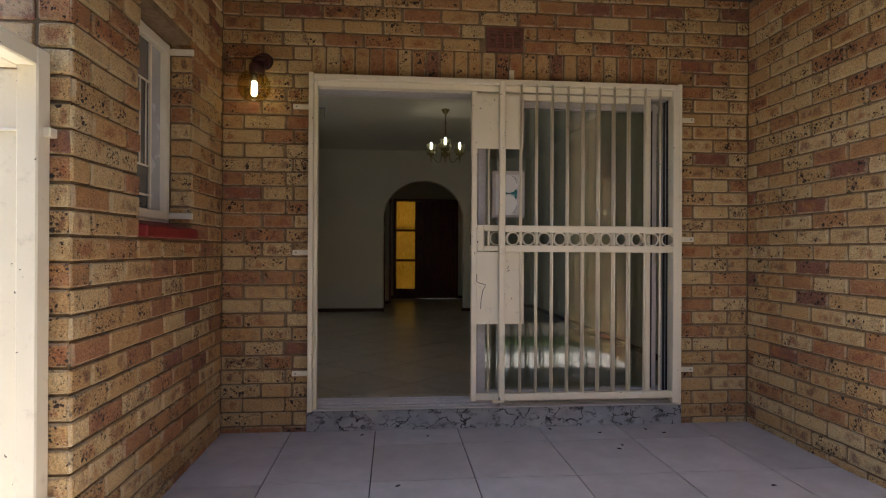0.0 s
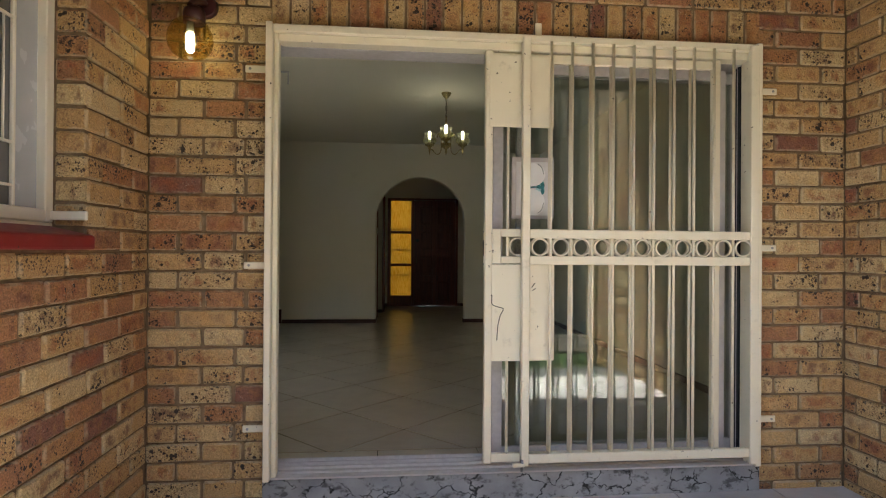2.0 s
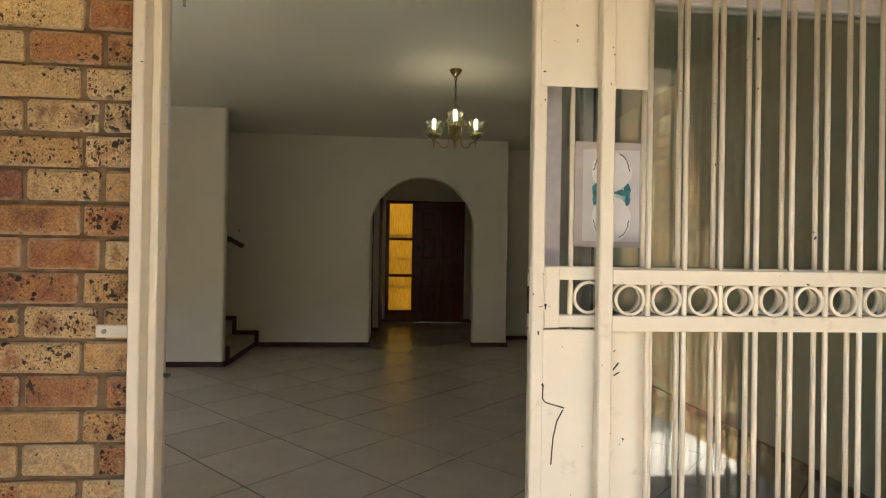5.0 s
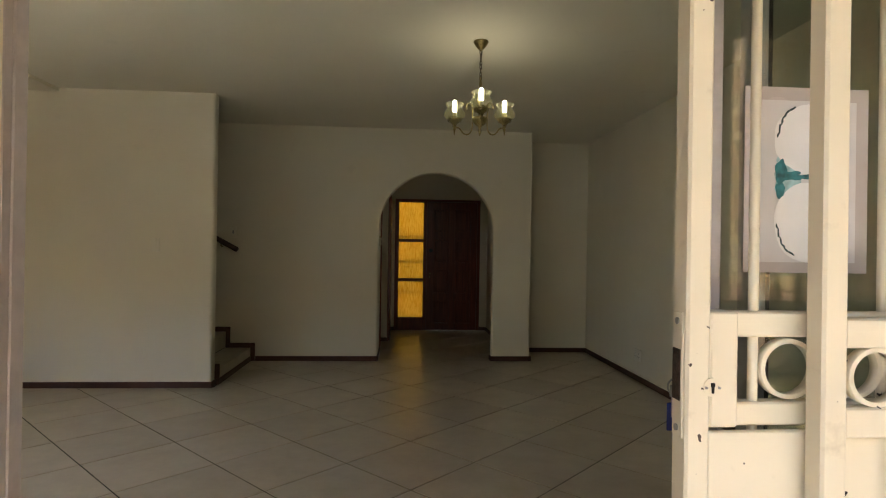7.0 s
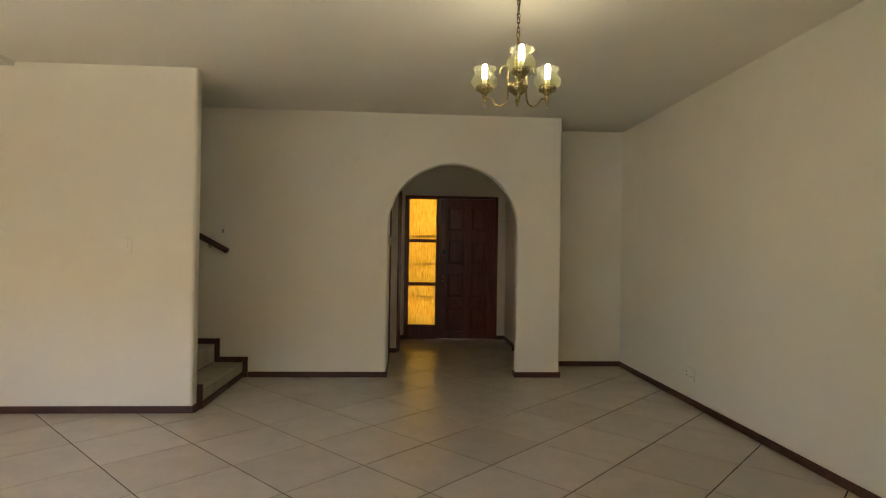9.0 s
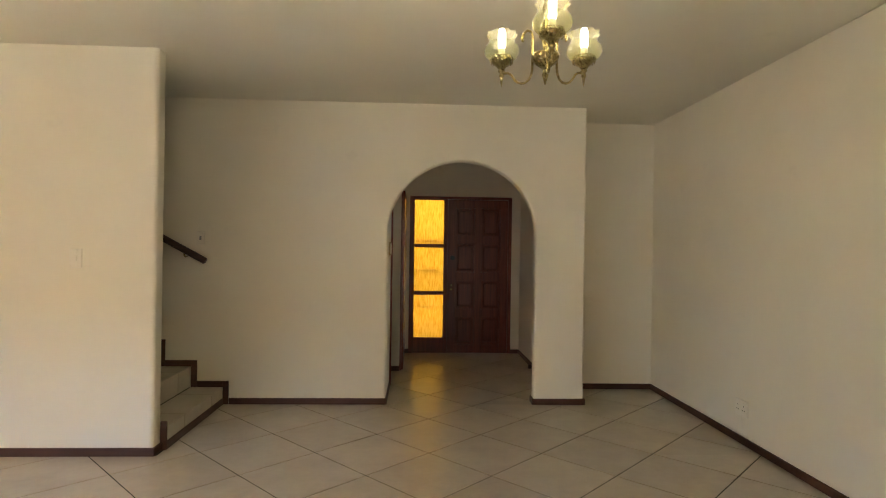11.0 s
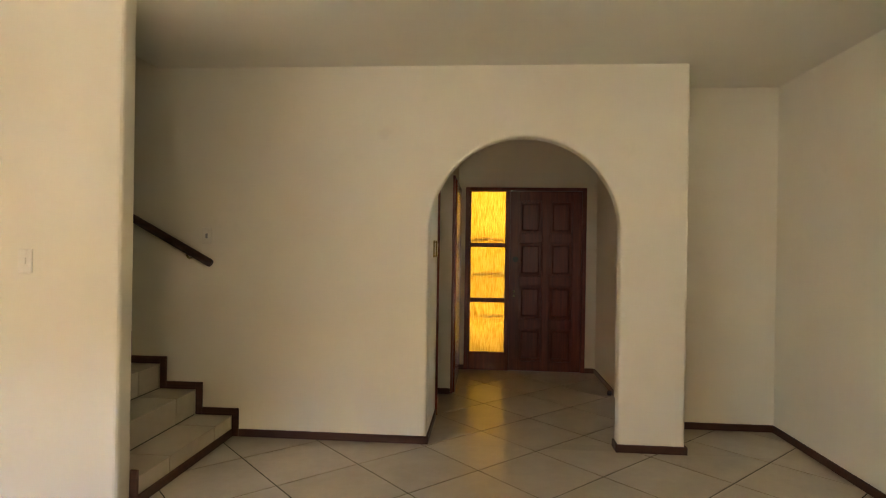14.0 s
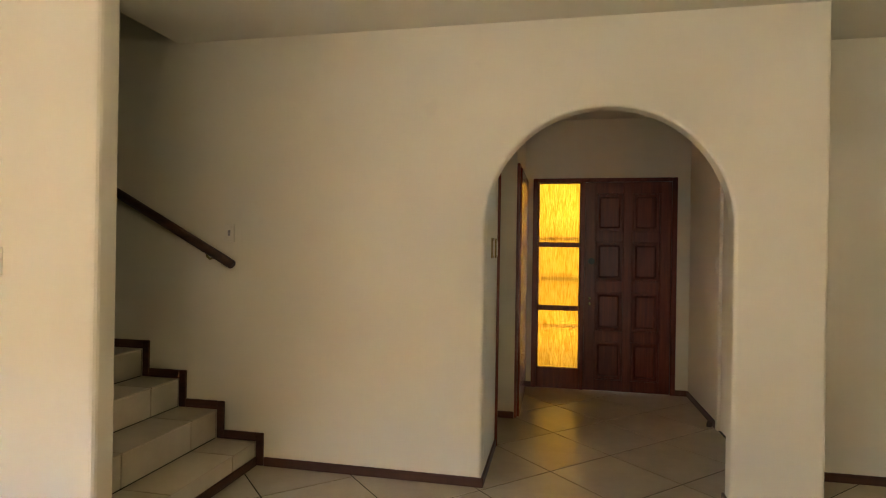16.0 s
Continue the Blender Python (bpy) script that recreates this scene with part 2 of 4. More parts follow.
def plinth_material():
    m = Mat("worn_grey_plinth_paint", 0.7)
    c = m.ramp(m.noise(6, 4), [(0.3, (0.21, 0.21, 0.215)), (0.7, (0.36, 0.355, 0.35))])
    black = m.mask(m.noise(11, 5, m.stretch(1.0, 1, 1.4), 0.7), 0.53, 0.62)
    c = m.mix(m.math("MULTIPLY", black, 0.8), c, (0.045, 0.042, 0.04))
    crack = m.node("ShaderNodeTexVoronoi", Scale=8.0)
    crack.feature = "DISTANCE_TO_EDGE"
    bend = m.node("ShaderNodeVectorMath")
    bend.operation = "MULTIPLY_ADD"
    nz = m.node("ShaderNodeTexNoise", Scale=22.0, Detail=4.0)
    m.link(m.pos, nz.inputs["Vector"])
    m.link(nz.outputs["Color"], bend.inputs[0])
    bend.inputs[1].default_value = (0.09, 0.09, 0.09)
    m.link(m.stretch(1, 1, 1.3), bend.inputs[2])
    m.link(bend.outputs[0], crack.inputs["Vector"])
    line = m.math("MULTIPLY", m.mask(crack.outputs["Distance"], 0.035, 0.015), m.mask(m.noise(9.0, 3), 0.45, 0.51))
    c = m.mix(line, c, (0.012, 0.012, 0.012))
    m.colour(c)
    return m.bump(m.noise(25, 4), 0.4, 0.006).m


PLINTH = plinth_material()


def glass_material(name, tint, clear_rough=0.0, index=1.45):
    m = Mat(name)
    t, out = m.t, m.t.nodes["Material Output"]
    clear = m.node("ShaderNodeBsdfTransparent")
    clear.inputs["Color"].default_value = (*tint, 1)
    gloss = m.node("ShaderNodeBsdfGlossy", Roughness=clear_rough)
    edge = m.node("ShaderNodeLayerWeight", Blend=0.5)
    base = ((index - 1) / (index + 1)) ** 2
    fres = m.node("ShaderNodeMath")
    fres.operation = "MULTIPLY_ADD"
    m.link(m.math("POWER", edge.outputs["Facing"], 5.0), fres.inputs[0])
    fres.inputs[1].default_value, fres.inputs[2].default_value = 1 - base, base
    mixer = m.node("ShaderNodeMixShader")
    m.link(fres.outputs[0], mixer.inputs[0])
    m.link(clear.outputs[0], mixer.inputs[1])
    m.link(gloss.outputs[0], mixer.inputs[2])
    m.link(mixer.outputs[0], out.inputs["Surface"])
    return m.m


DOOR_GLASS = glass_material("sliding_door_glass", (0.86, 0.89, 0.87), 0.0, 1.72)


def shade_glass():
    m = Mat("pale_crackled_shade_glass")
    out = m.t.nodes["Material Output"]
    clear = m.node("ShaderNodeBsdfTransparent")
    clear.inputs["Color"].default_value = (0.80, 0.80, 0.52, 1)
    frost = m.node("ShaderNodeBsdfTranslucent")
    frost.inputs["Color"].default_value = (0.75, 0.72, 0.48, 1)
    gloss = m.node("ShaderNodeBsdfGlossy", Roughness=0.12)
    bump = m.node("ShaderNodeBump", Height=m.noise(150, 2), Strength=0.7, Distance=0.004)
    m.link(bump.outputs[0], gloss.inputs["Normal"])
    edge = m.node("ShaderNodeLayerWeight", Blend=0.5)
    a = m.node("ShaderNodeMixShader")
    crack = m.node("ShaderNodeTexVoronoi", Scale=150.0)
    crack.feature = "DISTANCE_TO_EDGE"
    m.link(m.pos, crack.inputs["Vector"])
    m.link(m.math("ADD", m.math("MULTIPLY", m.mask(crack.outputs["Distance"], 0.14, 0.02), 0.12), 0.02), a.inputs[0])
    m.link(clear.outputs[0], a.inputs[1])
    m.link(frost.outputs[0], a.inputs[2])
    b = m.node("ShaderNodeMixShader")
    m.link(m.math("ADD", m.math("MULTIPLY", m.math("POWER", edge.outputs["Facing"], 3.0), 0.6), 0.06), b.inputs[0])
    m.link(a.outputs[0], b.inputs[1])
    m.link(gloss.outputs[0], b.inputs[2])
    m.link(b.outputs[0], out.inputs["Surface"])
    return m.m


SHADE_GLASS = shade_glass()
GLOBE_GLASS = glass_material("amber_globe_glass", (0.78, 0.71, 0.42), 0.05, 1.9)


def amber_glass():
    m = Mat("amber_textured_glass", 0.25)
    c = m.ramp(m.noise(14, 3, m.stretch(9, 1, 0.8)), [(0.32, (0.42, 0.230, 0.036)), (0.66, (0.56, 0.37, 0.115))])
    out = m.t.nodes["Material Output"]
    ripple = m.noise(14, 2, m.stretch(9.0, 1, 1.6), 0.5)
    bump = m.node("ShaderNodeBump", Height=ripple, Strength=0.8, Distance=0.008)
    thru = m.node("ShaderNodeBsdfRefraction", Roughness=0.42, IOR=1.3)
    spread = m.node("ShaderNodeBsdfTranslucent")
    gloss = m.node("ShaderNodeBsdfGlossy", Roughness=0.15)
    for n in (thru, spread):
        m.link(c, n.inputs["Color"])
    for n in (thru, spread, gloss):
        m.link(bump.outputs[0], n.inputs["Normal"])
    a = m.node("ShaderNodeMixShader", Fac=0.45)
    m.link(thru.outputs[0], a.inputs[1])
    m.link(spread.outputs[0], a.inputs[2])
    b = m.node("ShaderNodeMixShader", Fac=0.05)
    m.link(a.outputs[0], b.inputs[1])
    m.link(gloss.outputs[0], b.inputs[2])
    m.link(b.outputs[0], out.inputs["Surface"])
    return m.m


AMBER = amber_glass()


def glow(name, col, strength):
    m = Mat(name)
    m.b.inputs["Emission Color"].default_value = (*col, 1)
    m.b.inputs["Emission Strength"].default_value = strength
    return m.colour((0.8, 0.8, 0.8)).m


BULB_GLOW = glow("lit_bulb", (1.0, 0.96, 0.88), 1.3)
WALL_BULB_GLOW = glow("lit_patio_bulb", (1.0, 0.95, 0.80), 3.2)

# ---- mesh helpers ----


def box(bm, x0, x1, y0, y1, z0, z1, bevel=0.0, seg=1):
    r = bmesh.ops.create_cube(bm, size=1.0)
    vs = r["verts"]
    bmesh.ops.scale(bm, vec=(x1 - x0, y1 - y0, z1 - z0), verts=vs)
    bmesh.ops.translate(bm, vec=((x0 + x1) / 2, (y0 + y1) / 2, (z0 + z1) / 2), verts=vs)
    if bevel:
        es = {e for v in vs for e in v.link_edges}
        bmesh.ops.bevel(bm, geom=list(es), offset=bevel, segments=seg, profile=0.5, affect="EDGES", clamp_overlap=True)
    return bm


def boxed(*boxes, bevel=0.0, seg=1):
    bm = bmesh.new()
    for b in boxes:
        box(bm, *b, bevel=bevel, seg=seg)
    return bm


def tube(bm, points, r, seg=10, caps=True):
    """A round tube along points; r is one radius or one a point."""
    pts = [Vector(p) for p in points]
    rs = r if isinstance(r, (list, tuple)) else [r] * len(pts)
    rings, side = [], None
    for i, p in enumerate(pts):
        d = (pts[min(i + 1, len(pts) - 1)] - pts[max(i - 1, 0)]).normalized()
        if side is None:
            side = d.orthogonal().normalized()
        side = (side - d * side.dot(d)).normalized()
        up = d.cross(side)
        rings.append([bm.verts.new(p + (side * math.cos(a) + up * math.sin(a)) * rs[i]) for a in (2 * math.pi * k / seg for k in range(seg))])
    for a, b in zip(rings, rings[1:]):
        for k in range(seg):
            bm.faces.new((a[k], a[(k + 1) % seg], b[(k + 1) % seg], b[k])).smooth = True
    if caps:
        bm.faces.new(rings[0][::-1])
        bm.faces.new(rings[-1])
    return bm


def lathe(bm, profile, seg=24, at=(0, 0, 0), ruffle=None):
    """Turns (radius, height) pairs about a vertical axis at that place."""
    rings = []
    for r, z in profile:
        ring = []
        for k in range(seg):
            a = 2 * math.pi * k / seg
            rr = r + (ruffle(a, z) if ruffle else 0)
            ring.append(bm.verts.new((at[0] + rr * math.cos(a), at[1] + rr * math.sin(a), at[2] + z)))
        rings.append(ring)
    for a, b in zip(rings, rings[1:]):
        for k in range(seg):
            bm.faces.new((a[k], a[(k + 1) % seg], b[(k + 1) % seg], b[k])).smooth = True
    return bm


def ring_bar(bm, centre, r, bar, seg=28, depth=None):
    """A flat-bar ring that stands in the xz plane."""
    d = depth or bar
    rows = []
    for k in range(seg):
        a = 2 * math.pi * k / seg
        c, s = math.cos(a), math.sin(a)
        rows.append([bm.verts.new((centre[0] + rr * c, centre[1] + dy, centre[2] + rr * s))
                     for rr, dy in ((r, -d / 2), (r, d / 2), (r - bar, d / 2), (r - bar, -d / 2))])
    for k in range(seg):
        a, b = rows[k], rows[(k + 1) % seg]
        for i in range(4):
            bm.faces.new((a[i], b[i], b[(i + 1) % 4], a[(i + 1) % 4])).smooth = i in (0, 2)
    return bm


def mesh_of(name, bm, material):
    bmesh.ops.recalc_face_normals(bm, faces=bm.faces)
    me = bpy.data.meshes.new(name)
    bm.to_mesh(me)
    bm.free()
    me.materials.append(material)
    return me


def part(name, bm, material, parent=None, label=""):
    ob = new(name, mesh_of(name, bm, material))
    ob.parent = parent
    return tagged(ob, label)


def thing(name, label, category, place=(0, 0, 0), group=""):
    ob = new(name)
    ob.empty_display_size = 0.1
    ob.location = place
    return tagged(ob, label, category, group)


def structure(name, bm, material, label):
    return tagged(part(name, bm, material), label, kind="structure")


# ---- setting ----
ZF = 0.142          # indoor floor
ZC = 2.70           # indoor ceiling
YB = 3.37           # outer face of the brick wall with the sliding door
XL, XR = -1.0, 2.37  # brick side walls of the patio
DX0, DX1, DZ1 = -0.47, 1.885, 2.195  # door opening
WY0, WY1, WZ0, WZ1 = 2.255, 2.853, 1.215, 2.175  # patio window opening
ROOM_L, ROOM_R = -4.3, 2.415
REC = 0.012         # mortar recess

wall_back = structure("wall_back", boxed((-1.4, DX0 - 0.006, YB + REC, 3.49, -0.1, 3.2), (DX1 + 0.006, 2.8, YB + REC, 3.49, -0.1, 3.2),
                                         (DX0 - 0.006, DX1 + 0.006, YB + REC, 3.49, DZ1 + 0.006, 3.2)), MORTAR, "speckled yellow and red face-brick wall round the sliding door")
wall_left = structure("wall_left", boxed((XL - 0.23, XL - REC, 1.775, WY0 - 0.006, -0.1, 3.2), (XL - 0.23, XL - REC, WY1 + 0.006, 3.5, -0.1, 3.2),
                                         (XL - 0.23, XL - REC, WY0 - 0.006, WY1 + 0.006, -0.1, WZ0 - 0.02), (XL - 0.23, XL - REC, WY0 - 0.006, WY1 + 0.006, WZ1, 3.2)),
                      MORTAR, "speckled face-brick side wall with a small window")
wall_right = structure("wall_right", boxed((XR + REC, XR + 0.23, -0.2, 3.5, -0.1, 3.2)), MORTAR, "speckled face-brick side wall of the patio")

structure("plinth", boxed((DX0 - 0.02, DX1 + 0.03, YB - 0.012, 3.50, -0.05, ZF - 0.0125), bevel=0.006), PLINTH, "grey painted plinth with flaking black patches under the door")

# patio floor, lawn, surroundings
patio_floor = structure("floor_patio", boxed((-1.3, 2.5, 0.62, 3.45, -0.12, -0.008)), GROUT_OUT, "pale square patio tiles with dark joints")
structure("ground", boxed((-300, 300, -300, 300, -0.6, -0.16)), GRASS_BASE, "lawn and bare ground")
structure("pavement", boxed((-6.0, -1.3, -0.5, 6.0, -0.2, -0.06)), PAVING, "pale sunlit paving beside the house")
# dark strip added to cut the lawn short in the door glass reflection
structure("dark_ground_strip", boxed((-5.4, 9, -3.999, -0.95, -0.3, -0.125), bevel=0.01), simple("dark_added_ground", (0.055, 0.040, 0.028), 0.95, 0.0, 14, 0.5, 0.8), "dark ground added beyond the lawn to darken the glass reflection")
# added backdrop, its height and tone set for the reflection in the door glass
structure("wall_backdrop", boxed((-9, 9, -4.2, -4.0, -0.3, 4.4)), simple("dark_backdrop", (0.36, 0.23, 0.14), 0.9, 0.0, 3, 0.3, 0.4), "plain dark wall added behind the patio to keep sky out of the glass")
structure("wall_boundary", boxed((-5.7, -5.5, -7, 9, -0.3, 2.4)), OUT_PLASTER, "white sunlit boundary wall beside the house")
# unseen slabs added: left overhang shades the side gate, eave shades the window
structure("roof_and_sun_blocks", boxed((-1.9, 4.5, 0.82, 3.45, 2.77, 2.9), (-2.5, 4.5, 11.5, 13.6, 2.75, 2.9), (-4.8, 4.5, 3.40, 7.5, 3.75, 3.9), (-4.8, -1.9, 2.35, 3.40, 3.75, 3.9), (-4.8, 4.5, 7.5, 11.6, 5.4, 5.55), (-4.8, 4.5, 7.45, 7.55, 3.9, 5.4)), ROOF_UNDER, "dark boarded roof over house, patio and porch, with unseen slabs added to block sun")
structure("wall_upper", boxed((-2.05, -1.95, 7.7, 8.9, ZC + 0.1, 5.3), (-4.8, 4.5, YB + REC, 3.49, 3.2, 3.75), (-4.7, -4.5, 3.49, 11.5, 2.9, 5.4), (ROOM_R + 0.1, ROOM_R + 0.3, 3.49, 11.5, 2.9, 5.4), (-4.7, ROOM_R + 0.3, 11.38, 11.5, 2.9, 5.4)), WALL_PAINT, "plain upper house wall")

# indoor shell
structure("floor", boxed((ROOM_L, ROOM_R + 0.1, 3.49, 11.3, -0.05, ZF - 0.003)), GROUT_IN, "beige diagonal floor tiles with dark grout")
ceiling = structure("ceiling", boxed((ROOM_L - 0.2, ROOM_R + 0.2, 3.5, 7.66, ZC, ZC + 0.2), (-2.05, ROOM_R + 0.2, 7.66, 11.5, ZC, ZC + 0.2),
                                     (ROOM_L - 0.2, -2.8, 3.6, 7.61, ZC - 0.032, ZC), (-4.6, -2.0, 7.5, 9.6, 5.2, 5.4)), CEILING_PAINT, "smooth off-white painted ceiling")
SX0, SX1, SZ0, SZ1 = -4.2, -1.6, 1.05, 2.30  # unseen opening added beside the patio to let daylight in
structure("wall_front_inner", boxed((ROOM_L - 0.2, SX0, 3.49, 3.60, -0.05, 3.0), (SX1, -0.53, 3.49, 3.60, -0.05, 3.0), (SX0, SX1, 3.49, 3.60, -0.05, SZ0), (SX0, SX1, 3.49, 3.60, SZ1, 3.0),
                                    (DX1 - 0.01, ROOM_R + 0.2, 3.49, 3.60, -0.05, 3.0), (-0.53, DX1 - 0.01, 3.49, 3.60, DZ1 - 0.02, 3.0)),
          WALL_PAINT, "off-white plastered wall round the sliding door")
structure("added_window", boxed(*[(x - 0.025, x + 0.025, 3.51, 3.56, SZ0, SZ1) for x in (SX0 + 0.025, (SX0 + SX1) / 2, SX1 - 0.025)],
                            *[(SX0 + 0.05, SX1 - 0.05, 3.515, 3.555, z - 0.025, z + 0.025) for z in (SZ0 + 0.025, SZ1 - 0.025)], bevel=0.004), CREAM_CLEAN, "frame of an unseen window added to let daylight into the room")
structure("wall_east", boxed((ROOM_R, ROOM_R + 0.2, 3.5, 9.6, -0.05, 3.0)), WALL_PAINT, "plain off-white plastered wall")
structure("wall_west", boxed((ROOM_L - 0.2, ROOM_L, 3.5, 9.6, -0.05, 5.3)), WALL_PAINT, "plain off-white plastered wall")
structure("wall_alcove", boxed((1.58, ROOM_R, 9.36, 9.56, -0.05, 3.0)), WALL_PAINT, "off-white back wall of a shallow alcove")
bm = boxed((ROOM_L, -1.500, 7.61, 7.725, -0.05, 5.3), bevel=0.022, seg=3)
for f in bm.faces:
    f.smooth = False
structure("wall_stair", bm, WALL_PAINT, "off-white plastered wall in front of the stairs")


def arch_wall():
    x0, x1, spring, y0, y1 = -0.118, 1.155, 1.584, 8.80, 8.915
    cx, r = (x0 + x1) / 2, (x1 - x0) / 2
    pts = [(ROOM_L, -0.05), (x0, -0.05), (x0, spring)]
    pts += [(cx - r * math.cos(a), spring + r * math.sin(a)) for a in (math.pi * k / 56 for k in range(1, 56))]
    pts += [(x1, spring), (x1, -0.05), (1.585, -0.05), (1.585, 5.3), (ROOM_L, 5.3)]
    bm = bmesh.new()
    front = [bm.verts.new((x, y0, z)) for x, z in pts]
    face = bm.faces.new(front)
    ext = bmesh.ops.extrude_face_region(bm, geom=[face])
    bmesh.ops.translate(bm, vec=(0, y1 - y0, 0), verts=[v for v in ext["geom"] if isinstance(v, bmesh.types.BMVert)])
    edges = []
    for e in bm.edges:
        a, b = e.verts
        same_y = abs(a.co.y - b.co.y) < 1e-6
        mid = (a.co + b.co) / 2
        if same_y and ROOM_L + 0.1 < mid.x < 1.6 and -0.04 < mid.z < 5.2:
            edges.append(e)
    bmesh.ops.bevel(bm, geom=edges, offset=0.018, segments=3, profile=0.5, affect="EDGES", clamp_overlap=True)
    return bm


structure("wall_arch", arch_wall(), WALL_PAINT, "off-white plastered wall with a round-headed archway")
HX0, HX1, HY = -0.04, 1.46, 11.2
structure("wall_hall_left", boxed((-0.25, -0.116, 8.90, 9.46, -0.05, 3.0), (-2.0, HX0, 10.13, 10.25, -0.05, 3.0), (HX0 - 0.12, HX0, 10.25, 11.3, -0.05, 3.0)), WALL_PAINT, "off-white entrance hall wall")
structure("wall_passage_end", boxed((-4.5, -0.22, 9.34, 9.46, -0.05, 3.0), (-2.1, -2.0, 9.4, 10.3, -0.05, 3.0)), WALL_PAINT, "plain off-white passage wall")
structure("wall_hall_right", boxed((HX1, 1.584, 8.90, 9.53, -0.05, 3.0), (HX1, HX1 + 0.12, 10.23, 11.3, -0.05, 3.0), (HX1, HX1 + 0.12, 9.53, 10.23, 2.18, 3.0)), WALL_PAINT, "off-white entrance hall wall")
structure("wall_hall_end", boxed((HX0 - 0.1, 0.04, HY, HY + 0.2, -0.05, 3.0), (1.347, HX1 + 0.1, HY, HY + 0.2, -0.05, 3.0), (0.04, 1.347, HY, HY + 0.2, 2.145, 3.0)), WALL_PAINT, "off-white wall round the front door")
structure("front_porch_floor", boxed((-3, 4, HY + 0.2, 16, -0.1, ZF - 0.01)), PAVING, "pale sunlit paving outside the front door")

# skirting boards
SK, ST = 0.052, 0.014


def skirting(*boxes):
    ob = structure("baseboard", boxed(*boxes, bevel=0.004), SKIRT_WOOD, "dark brown stained timber skirting board")
    return ob


skirting((ROOM_L, -1.500 + ST, 7.61 - ST, 7.61, ZF - 0.003, ZF + SK))
skirting((-1.500, -1.500 + ST, 7.61, 7.725, ZF - 0.003, ZF + SK))
skirting((-1.42, -0.118 + ST, 8.80 - ST, 8.80, ZF - 0.003, ZF + SK))
skirting((-0.118, -0.118 + ST, 8.80, 9.46, ZF - 0.003, ZF + SK))
skirting((1.155 - ST, 1.155, 8.80, 8.915, ZF - 0.003, ZF + SK))
skirting((1.155 - ST, 1.585 + ST, 8.80 - ST, 8.80, ZF - 0.003, ZF + SK))
skirting((1.585, 1.585 + ST, 8.80, 9.36, ZF - 0.003, ZF + SK))
skirting((1.585 + ST, ROOM_R, 9.36 - ST, 9.36, ZF - 0.003, ZF + SK))
skirting((ROOM_R - ST, ROOM_R, 3.6, 9.36 - ST, ZF - 0.003, ZF + SK))
skirting((DX1 + 0.03, ROOM_R - ST, 3.6, 3.6 + ST, ZF - 0.003, ZF + SK))
skirting((HX1 - ST, HX1, 10.23, HY, ZF - 0.003, ZF + SK))
skirting((1.347, HX1 - ST, HY - ST, HY, ZF - 0.003, ZF + SK))
skirting((-1.0, HX0, 10.13 - ST, 10.13, ZF - 0.003, ZF + SK))
skirting((HX0, 0.04, HY - ST, HY, ZF - 0.003, ZF + SK))

# ---- patio: door frame, gates, sliding door ----


def bracket(parent, x0, x1, z, y=YB):
    b = part("bracket", boxed((x0, x1, y - 0.014, y - 0.002, z - 0.016, z + 0.016), bevel=0.003), CREAM, parent)
    xs = x0 + 0.022 if x0 < 0 else x1 - 0.022
    part("screw", tube(bmesh.new(), [(xs, y - 0.018, z), (xs, y - 0.01, z)], 0.006, 8), STEEL, b, "steel screw head")


gate_frame = thing("security_gate", "cream enamelled steel security gate with ringed mid rail, chipped paint", "gate", (0.7, YB, ZF))
gate_frame.location = (0, 0, 0)
FY0, FY1 = 3.292, 3.42
part("frame_jamb", boxed((DX0 - 0.006, DX0 + 0.022, FY0 + 0.005, 3.41, ZF - 0.005, DZ1), (DX0 + 0.022, DX0 + 0.042, FY0 + 0.053, 3.40, ZF - 0.005, DZ1 - 0.034), bevel=0.003), CREAM, gate_frame)
part("frame_jamb", boxed((DX1 - 0.03, DX1, FY0 + 0.015, FY1, ZF - 0.005, DZ1), (DX1 - 0.040, DX1 - 0.03, FY0 + 0.055, FY1, ZF - 0.005, DZ1 - 0.034), bevel=0.003), CREAM, gate_frame)
part("frame_head", boxed((DX0 + 0.022, DX1 - 0.03, FY0 + 0.03, FY1, DZ1 - 0.034, DZ1), (DX0 + 0.042, DX1 - 0.040, FY0 + 0.055, FY1, DZ1 - 0.070, DZ1 - 0.034), bevel=0.003), CREAM, gate_frame)
for zz in (1.997, 1.102, 0.359):
    bracket(gate_frame, DX0 - 0.108, DX0 - 0.006, zz)
for zz in (1.977, 1.199, 0.352):
    bracket(gate_frame, DX1, DX1 + 0.108, zz)
part("bracket", boxed((0.765, 0.797, YB - 0.014, YB - 0.002, DZ1 - 0.01, DZ1 + 0.07), bevel=0.003), CREAM, gate_frame)
# fixed panel
PY = 3.322
bar_x = [0.836 + 0.1009 * k for k in range(10)]
part("fixed_stile", boxed((0.697, 0.734, PY - 0.018, PY + 0.018, 0.172, DZ1 - 0.012), bevel=0.004), CREAM, gate_frame)
part("fixed_stile", boxed((1.826, 1.868, PY - 0.018, PY + 0.018, 0.15, DZ1 - 0.01), bevel=0.004), CREAM, gate_frame)
for z0, z1 in ((1.236, 1.277), (1.112, 1.154), (0.182, 0.226)):
    part("fixed_rail", boxed((0.734, 1.826, PY - 0.012, PY + 0.012, z0, z1), bevel=0.003), CREAM, gate_frame)
for x in bar_x:
    part("bar", tube(bmesh.new(), [(x, PY, 0.226), (x, PY, 2.165)], 0.0072, 10), CREAM, gate_frame)
